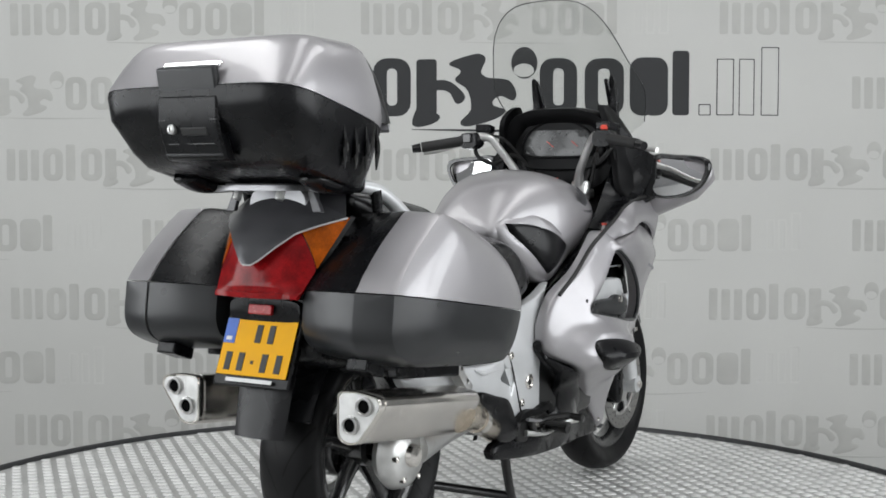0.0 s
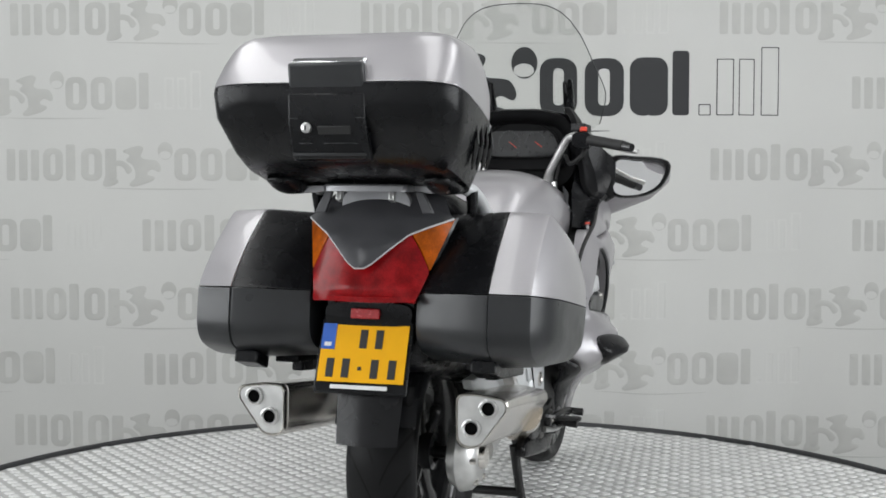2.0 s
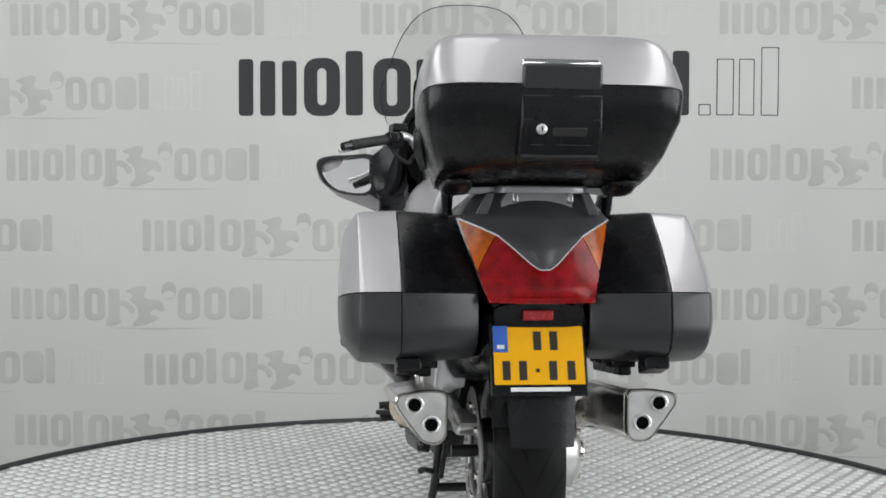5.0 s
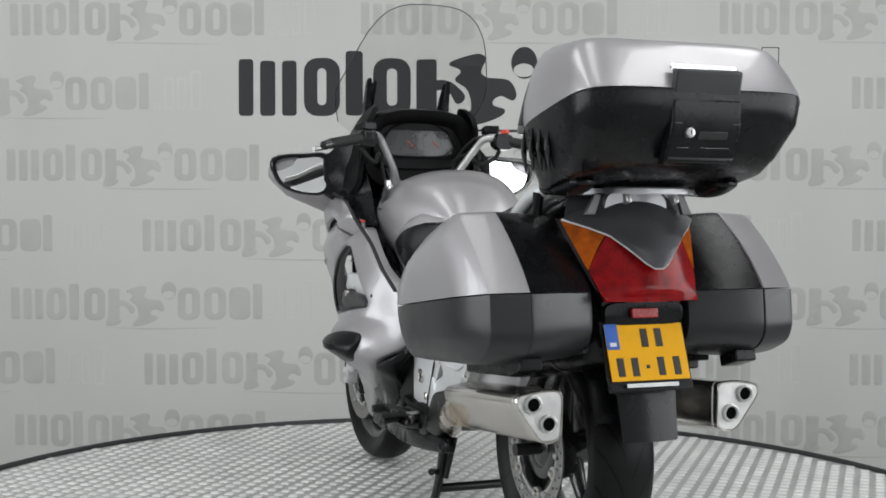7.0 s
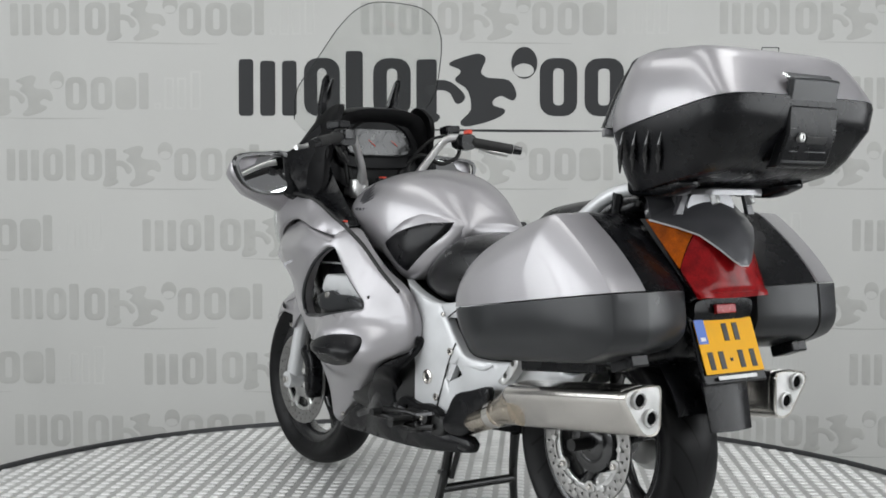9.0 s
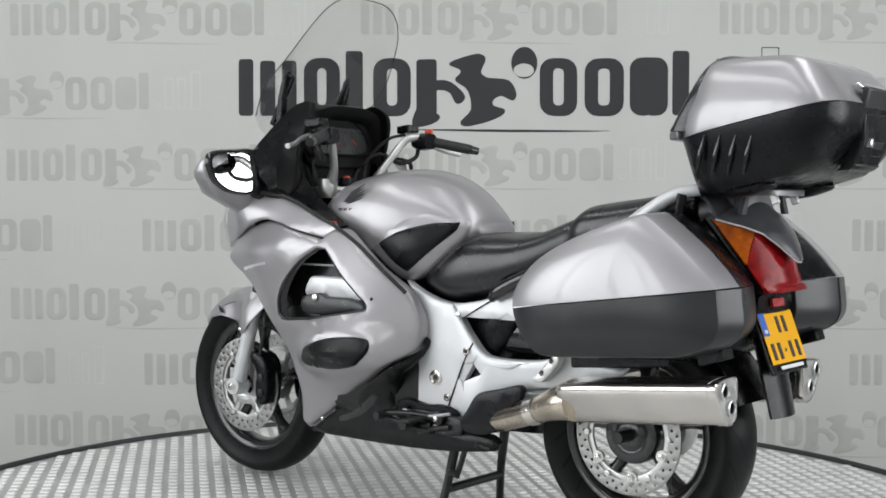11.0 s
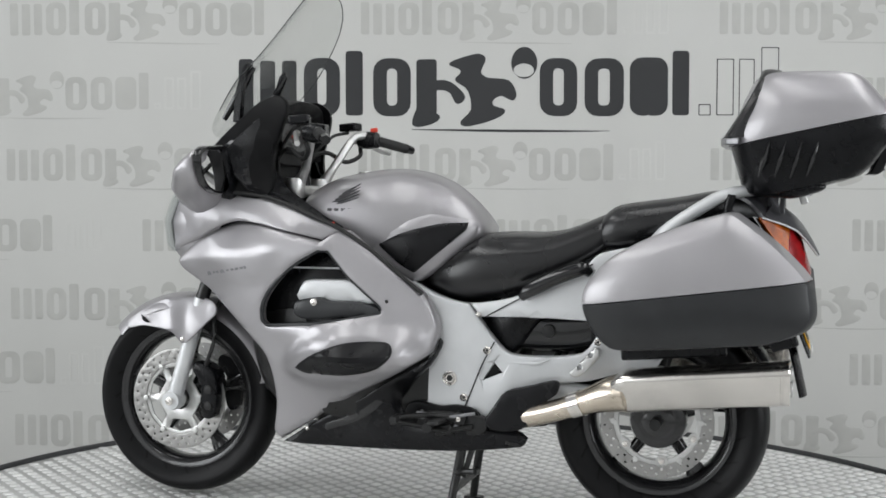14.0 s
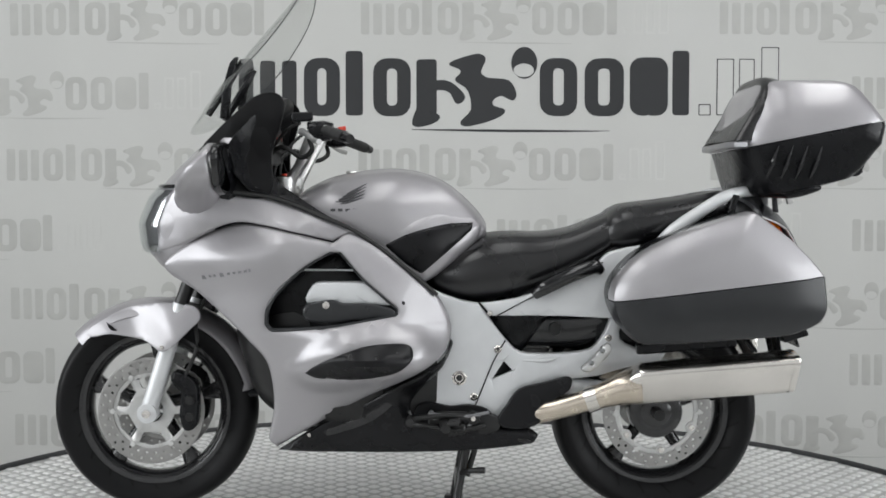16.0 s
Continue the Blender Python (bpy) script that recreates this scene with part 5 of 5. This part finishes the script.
def pannier(s):
    base = [np.array(q) for q in smoothed(PAN, 4, sharp=(9,))]
    c = np.array((-0.76, 0.72))

    def ring(y, kx, kz, dx=0.0, dz=0.0):
        return [(c[0] + (q[0] - c[0]) * kx + dx, s * y, c[1] + (q[1] - c[1]) * kz + dz) for q in base]
    inner = loft([ring(0.135, 0.90, 0.93, 0.03), ring(0.15, 0.92, 0.95, 0.025), ring(0.295, 0.985, 1.0, 0.004), ring(0.303, 0.982, 0.997, 0.004)])
    p0, n0 = Vector((-0.433, 0, 0.664)), Vector((0.13, 0, 1.0)).normalized()
    pan = part("pannier", cut(inner, p0 + n0 * 0.001, n0, True), BLACK, BIKE, "hard pannier, silver lid over dark grey plastic", angle=27)
    part("inner_shell", cut(inner, p0 - n0 * 0.001, n0, False), GREY, pan, "dark grey lower half of the inner shell", angle=27)
    inner.free()
    outer = loft([ring(0.3035, 0.975, 0.985, 0.004), ring(0.306, 0.993, 1.0, 0.003), ring(0.382, 0.962, 0.98, 0.010), ring(0.392, 0.948, 0.965, 0.012), ring(0.399, 0.915, 0.93, 0.016), ring(0.418, 0.78, 0.78, 0.026, -0.002), ring(0.4275, 0.58, 0.56, 0.032, -0.003), ring(0.431, 0.30, 0.28, 0.036, -0.004), ring(0.4315, 0.08, 0.07, 0.036, -0.004)])
    part("pannier_lid", cut(outer, p0 + n0 * 0.0015, n0, True), SILVER, pan, "silver painted pannier lid", angle=27)
    low = part("lower_shell", cut(outer, p0 - n0 * 0.0015, n0, False), GREY, pan, "dark grey textured lower shell", angle=27)
    outer.free()
    for i in range(4):
        x = -0.475 - 0.032 * i
        part("rib", tube([(x, s * (0.392 + 0.007 * i), 0.655), (x - 0.02, s * (0.396 + 0.007 * i), 0.615), (x - 0.045, s * (0.386 + 0.007 * i), 0.578)], [0.001, 0.0065, 0.001], 8), BLACK, pan)
    part("latch", box((-0.90, s * 0.402, 0.688), (0.10, 0.012, 0.02), (0, 7, s * 14)), BLACK, pan, "black pannier latch", bevel=0.004)
    part("pannier_foot", box((-0.945, s * 0.285, 0.573), (0.07, 0.055, 0.028), (0, 18, 0)), BLACK, pan, bevel=0.004)
    part("pannier_bracket", box((-0.74, s * 0.24, 0.560), (0.22, 0.06, 0.025), (0, 4, 0)), BLACK, pan, bevel=0.004)
    return pan


for s in (1, -1):
    pannier(s).location.y = 0.0 if s > 0 else 0.023

# ---- tail ----
def tail_at(u, v):
    """Charcoal cover: wide shoulders, narrowing to a point between the lamps."""
    st = np.array([(0, 0.955, 0.085, -0.895, -0.89), (0.18, 0.925, 0.10, -0.925, -0.90), (0.36, 0.893, 0.168, -0.965, -0.882), (0.46, 0.875, 0.126, -0.98, -0.936), (0.56, 0.859, 0.092, -0.991, -0.970), (0.74, 0.829, 0.058, -1.009, -0.998), (0.9, 0.799, 0.026, -1.024, -1.02), (1, 0.789, 0.010, -1.028, -1.027)])
    z, w, xc, xe = (np.interp(v, st[:, 0], st[:, k]) for k in (1, 2, 3, 4))
    return (xc + (xe - xc) * u * u, w * u, z - 0.012 * (1 - abs(u)) * 0)


tail = part("tail_cover", patch(tail_at, 24, 28, 0.008), TAILGREY, BIKE, "charcoal grey tail cover", angle=60)
part("cover_edge", tube([tail_at(-1, v) for v in np.linspace(0.36, 1, 26)] + [tail_at(1, v) for v in np.linspace(1, 0.36, 26)], 0.0026, 8, 1), ALU_PAINT, tail, "thin silver edge line")
part("tail_neck", hull([(-0.80, 0.87, 0.955, 0.10, 3), (-0.88, 0.86, 0.962, 0.088, 3), (-0.92, 0.86, 0.964, 0.08, 3)], 24), SATIN, tail)

part("tail_deck", patch(lambda u, v: (-0.83 - 0.085 * v + 0.03 * u * u, u * (0.105 + 0.06 * v), 0.962 - 0.062 * v * v - 0.012 * u * u), 16, 10, 0.01), TAILGREY, BIKE, "charcoal grey tail deck", angle=60)


def lamp_at(u, v, lift=0.0):
    z = 0.893 - 0.178 * v
    w = 0.167 - 0.052 * v
    xe = -0.862 - 0.122 * v
    xc = -0.955 - 0.052 * v + 0.02 * max(0, v - 0.86) / 0.14
    return (xc + (xe - xc) * abs(u) ** 2.2 - lift, w * u, z)


lampb = part("tail_light", patch(lambda u, v: lamp_at(u * 0.99, v, -0.014), 32, 20, 0.02), GLOSS, BIKE, "red and amber tail light cluster")
part("red_lens", patch(lambda u, v: lamp_at(u * (0.56 + 0.44 * min(1, max(0, (v - 0.17) / 0.48))), v, 0.009), 40, 24, 0.006), RED, lampb, "red tail lens", angle=60)
for s in (1, -1):
    part("amber_lens", patch(lambda u, v: lamp_at(s * (1 - u * (1 - (0.57 + 0.43 * min(1, max(0, (v - 0.16) / 0.48))))), v, 0.0095), 12, 24, 0.006, (0, 1), (0.0, 0.62)), AMBER, lampb, "amber turn signal lens", angle=60)
part("lamp_lip", patch(lambda u, v: lamp_at(u, 0.93 + 0.07 * v, 0.014), 24, 4, 0.006), RED, lampb)
part("reflector", box((-0.972, 0.004, 0.686), (0.01, 0.066, 0.022), (0, 10, 0)), REFL, BIKE, "small red reflector", bevel=0.002)
part("tail_under", hull([(-0.86, 0.60, 0.72, 0.10, 4), (-0.94, 0.62, 0.715, 0.105, 4), (-0.965, 0.66, 0.71, 0.10, 4)], 20), BLACK, BIKE)

# number plate with plain bars
TILT = -21
hold = part("plate_holder", box((-0.980, 0.004, 0.592), (0.008, 0.214, 0.166), (0, -TILT, 0)), BLACK, BIKE, "black number plate holder", bevel=0.004)
pm = pose(-0.986, 0.004, 0.5965, 0, -TILT, 0)


def on_plate(y, z, w, h, material, name, label="", lift=0.003):
    bm = box((-lift, y, z), (0.002, w, h))
    bm.transform(pm)
    return part(name, bm, material, hold, label, bevel=0.0006)


on_plate(0, 0.004, 0.198, 0.130, YELLOW, "number_plate", "yellow number plate with dark bars", 0.0015)
on_plate(0.083, 0.040, 0.032, 0.058, BLUE, "blue_band", "blue band", 0.003)
on_plate(0.083, 0.022, 0.016, 0.009, WHITE, "pale_bar", "", 0.0042)
for yy in (0.002, -0.034):
    on_plate(yy, 0.036, 0.017, 0.042, INK, "dark_bar")
for yy in (0.072, 0.036, -0.030, -0.070):
    on_plate(yy, -0.030, 0.017, 0.042, INK, "dark_bar")
on_plate(0.004, -0.030, 0.008, 0.008, INK, "dark_dot")
on_plate(0, -0.072, 0.13, 0.009, WHITE, "pale_strip", "", 0.0045)
part("rear_mudguard", patch(lambda u, v: (-0.957 - 0.045 * v + 0.014 * u * u, -0.006 + u * (0.08 - 0.012 * v), 0.60 - 0.20 * v), 14, 14, 0.008), BELLYM, BIKE, "black plastic rear mudguard", angle=60)
part("inner_mudguard", lathe([(0.335, -0.095), (0.345, -0.08), (0.352, 0.0), (0.345, 0.08), (0.335, 0.095), (0.328, 0.09), (0.34, 0.0), (0.328, -0.09)], (RX, 0, RZ), 24, "y", start=0.45, sweep=2.35), BLACK, BIKE)

# ---- rack and top case ----
rack = part("rear_rack", panel(smoothed([(0.13, -0.79), (0.14, -0.86), (0.10, -0.93), (0.085, -1.0), (-0.085, -1.0), (-0.10, -0.93), (-0.14, -0.86), (-0.13, -0.79), (-0.05, -0.78), (0.05, -0.78)], 4),
                               lambda p: 0.968 + 0.0 * p[:, 0], 0.016, [smoothed([(0.045, -0.84), (0.05, -0.9), (-0.05, -0.9), (-0.045, -0.84)], 3)], 0.04, 0.005, place=lambda x, y, z: (z, x, y)), SATIN, BIKE, "silver cast luggage rack")
for s in (1, -1):
    part("rack_hook", box((-0.985, s * 0.06, 0.945), (0.02, 0.012, 0.03), (0, 20, 0)), ALU, rack, bevel=0.003)


def case_ring(z, xa, xb, w, tilt, n=72, e=6.5):
    out = []
    for i in range(n):
        a = 2 * math.pi * i / n
        c, sn = math.cos(a), math.sin(a)
        k = 5.0 if c > 0 else e
        x = (xa + xb) / 2 + (xa - xb) / 2 * math.copysign(abs(c) ** (2 / k), c)
        wide = w * (1 - 0.10 * max(0, (x - (xa + xb) / 2) / (xa - xb) * 2) ** 2)
        out.append((x, 0.008 + wide * math.copysign(abs(sn) ** (2 / k), sn), z + tilt * max(0.0, -0.92 - x)))
    return out


def top_case():
    low = [(0.953, -0.84, -1.10, 0.205, 0.25), (0.960, -0.828, -1.13, 0.225, 0.23), (1.0, -0.815, -1.16, 0.242, 0.15), (1.06, -0.798, -1.188, 0.258, 0.06), (1.10, -0.786, -1.207, 0.267, 0.0),
           (1.15, -0.780, -1.216, 0.271, 0.0), (1.24, -0.76, -1.2, 0.262, 0.0)]
    high = [(1.04, -0.785, -1.19, 0.25, 0.0), (1.115, -0.788, -1.210, 0.267, 0.0), (1.15, -0.800, -1.216, 0.270, 0.0), (1.17, -0.812, -1.208, 0.269, 0.0), (1.21, -0.828, -1.178, 0.261, 0.0), (1.245, -0.845, -1.150, 0.247, 0.0),
            (1.262, -0.855, -1.133, 0.234, 0.0), (1.272, -0.868, -1.112, 0.217, 0.0), (1.278, -0.885, -1.085, 0.19, 0.0), (1.282, -0.92, -1.03, 0.13, 0.0)]
    p0, n0 = Vector((-0.788, 0, 1.079)), Vector((0.207, 0, 1.0)).normalized()
    lower, upper = loft([case_ring(*lv) for lv in low]), loft([case_ring(*lv) for lv in high])
    base = part("top_case", cut(lower, p0 - n0 * 0.0015, n0, False), BLACK, BIKE, "hard top case, silver lid over black base", angle=35)
    part("case_lid", cut(upper, p0 + n0 * 0.0015, n0, True), SILVER, base, "silver painted top case lid", angle=50)
    lower.free(), upper.free()
    # latch: silver grip strip, dark flap, lock plate
    part("latch_strip", box((-1.197, 0.004, 1.209), (0.02, 0.158, 0.010), (0, -38, 0)), CHROME, base, "silver latch strip", bevel=0.004)
    flp = part("latch_flap", box((-1.209, 0.004, 1.174), (0.018, 0.16, 0.066), (0, -12, 0)), GREY, base, "dark grey latch flap", bevel=0.006)
    plate = part("lock_plate", loft([[(x, 0.004 - 0.082, z), (x, 0.004 + 0.082, z), (x + 0.03, 0.004 + 0.082, z), (x + 0.03, 0.004 - 0.082, z)] for x, z in ((-1.175, 1.012), (-1.186, 1.018), (-1.214, 1.085), (-1.2165, 1.146))]), BLACK, base, "black lock plate", bevel=0.005)
    part("lock", lathe([(0.0005, -1.2205), (0.007, -1.2205), (0.0105, -1.218), (0.0105, -1.2), (0.0005, -1.2)], (0, 0.045, 1.077), 18, "x"), ALU, base, "chrome key lock")
    part("key_slot", box((-1.2208, 0.045, 1.077), (0.002, 0.003, 0.009)), INK, base)
    part("pull_slot", box((-1.2068, -0.012, 1.073), (0.008, 0.07, 0.018), (0, -22, 0)), INK, base, bevel=0.002)
    for yy, zz, ww in ((0.072, 1.096, 0.018), (-0.068, 1.096, 0.018), (-0.022, 1.047, 0.072), (0.052, 1.047, 0.028)):
        part("plate_seam", box((-1.2145 + (1.085 - zz) * 0.4 * (zz < 1.085), yy, zz), (0.003, ww, 0.0016)), GREY, base)
    part("plate_step", box((-1.187, 0.004, 1.026), (0.012, 0.155, 0.006), (0, -25, 0)), GREY, base, bevel=0.002)
    for yy in (-1, 1):
        for i in range(4):
            x = -1.02 + 0.04 * i
            part("rib", tube([(x, 0.008 + yy * 0.2635, 1.092), (x + 0.014, 0.008 + yy * 0.2575, 1.045), (x + 0.028, 0.008 + yy * 0.245, 1.0)], [0.001, 0.0065, 0.002], 8), GLOSS, base)
        part("case_foot", hull([(-0.86, 0.948, 1.0, 0.03, 3), (-0.95, 0.945, 1.0, 0.036, 3), (-0.99, 0.952, 1.0, 0.034, 3), (-1.02, 0.962, 0.99, 0.03, 2.4), (-1.035, 0.968, 0.984, 0.022, 2.2), (-1.042, 0.974, 0.98, 0.008, 2)], 16, yc=0.008 + yy * 0.178), BLACK, base)
    shape = smoothed([(0.248, 1.105), (0.245, 1.2), (0.215, 1.268), (0.12, 1.302), (-0.12, 1.302), (-0.215, 1.268), (-0.245, 1.2), (-0.248, 1.105)], 4, sharp=(0, 7))
    pad = part("backrest_pad", loft([[(x0 - 0.022 * (abs(y) / 0.24) ** 2.4 - (z - 1.11) * 0.52, 0.008 + y * k, 1.11 + (z - 1.11) * k) for y, z in shape]
                                     for x0, k in ((-0.82, 0.93), (-0.792, 0.95), (-0.778, 0.945), (-0.768, 0.92), (-0.763, 0.87))]), SEATM, base, "black backrest pad", angle=50)
    part("front_strip", loft([[(x, 0.008 + y, z) for x, y in ((-0.766, 0.10), (-0.766, -0.10), (-0.773, -0.18), (-0.785, -0.222), (-0.82, -0.245), (-0.82, 0.245), (-0.785, 0.222), (-0.773, 0.18))] for z in (1.085, 1.104)]), SATIN, base, "silver strip under the pad", bevel=0.004)
    return base


top_case()
for s in (1, -1):
    # bright bracket arms under the case, on both sides of the tail deck
    arm = part("bracket_arm", loft([[(x, s * y, z - h), (x - 0.03, s * y, z - h), (x - 0.03, s * y, z + h), (x, s * y, z + h)] for y, x, z, h in ((0.088, -0.915, 0.961, 0.005), (0.13, -0.92, 0.957, 0.008), (0.182, -0.92, 0.955, 0.008))]), SATIN, BIKE, "silver bracket arm under the case", bevel=0.002)
    part("bracket_strut", loft([[(x, s * (y - w), z), (x - 0.012, s * (y - w), z), (x - 0.012, s * (y + w), z), (x, s * (y + w), z)] for x, y, z, w in ((-0.925, 0.105, 0.952, 0.009), (-0.925, 0.125, 0.905, 0.013))]), TAILGREY, arm, bevel=0.002)


# ---- what turns ----
def motions():
    for ob, off in ((BIKE, MID), (TABLE, 0.0)):
        walk(ob, [(t, pose(0, 0, 0, 0, 0, a) @ pose(0, off, 0)) for t, a in TURN])


motions()
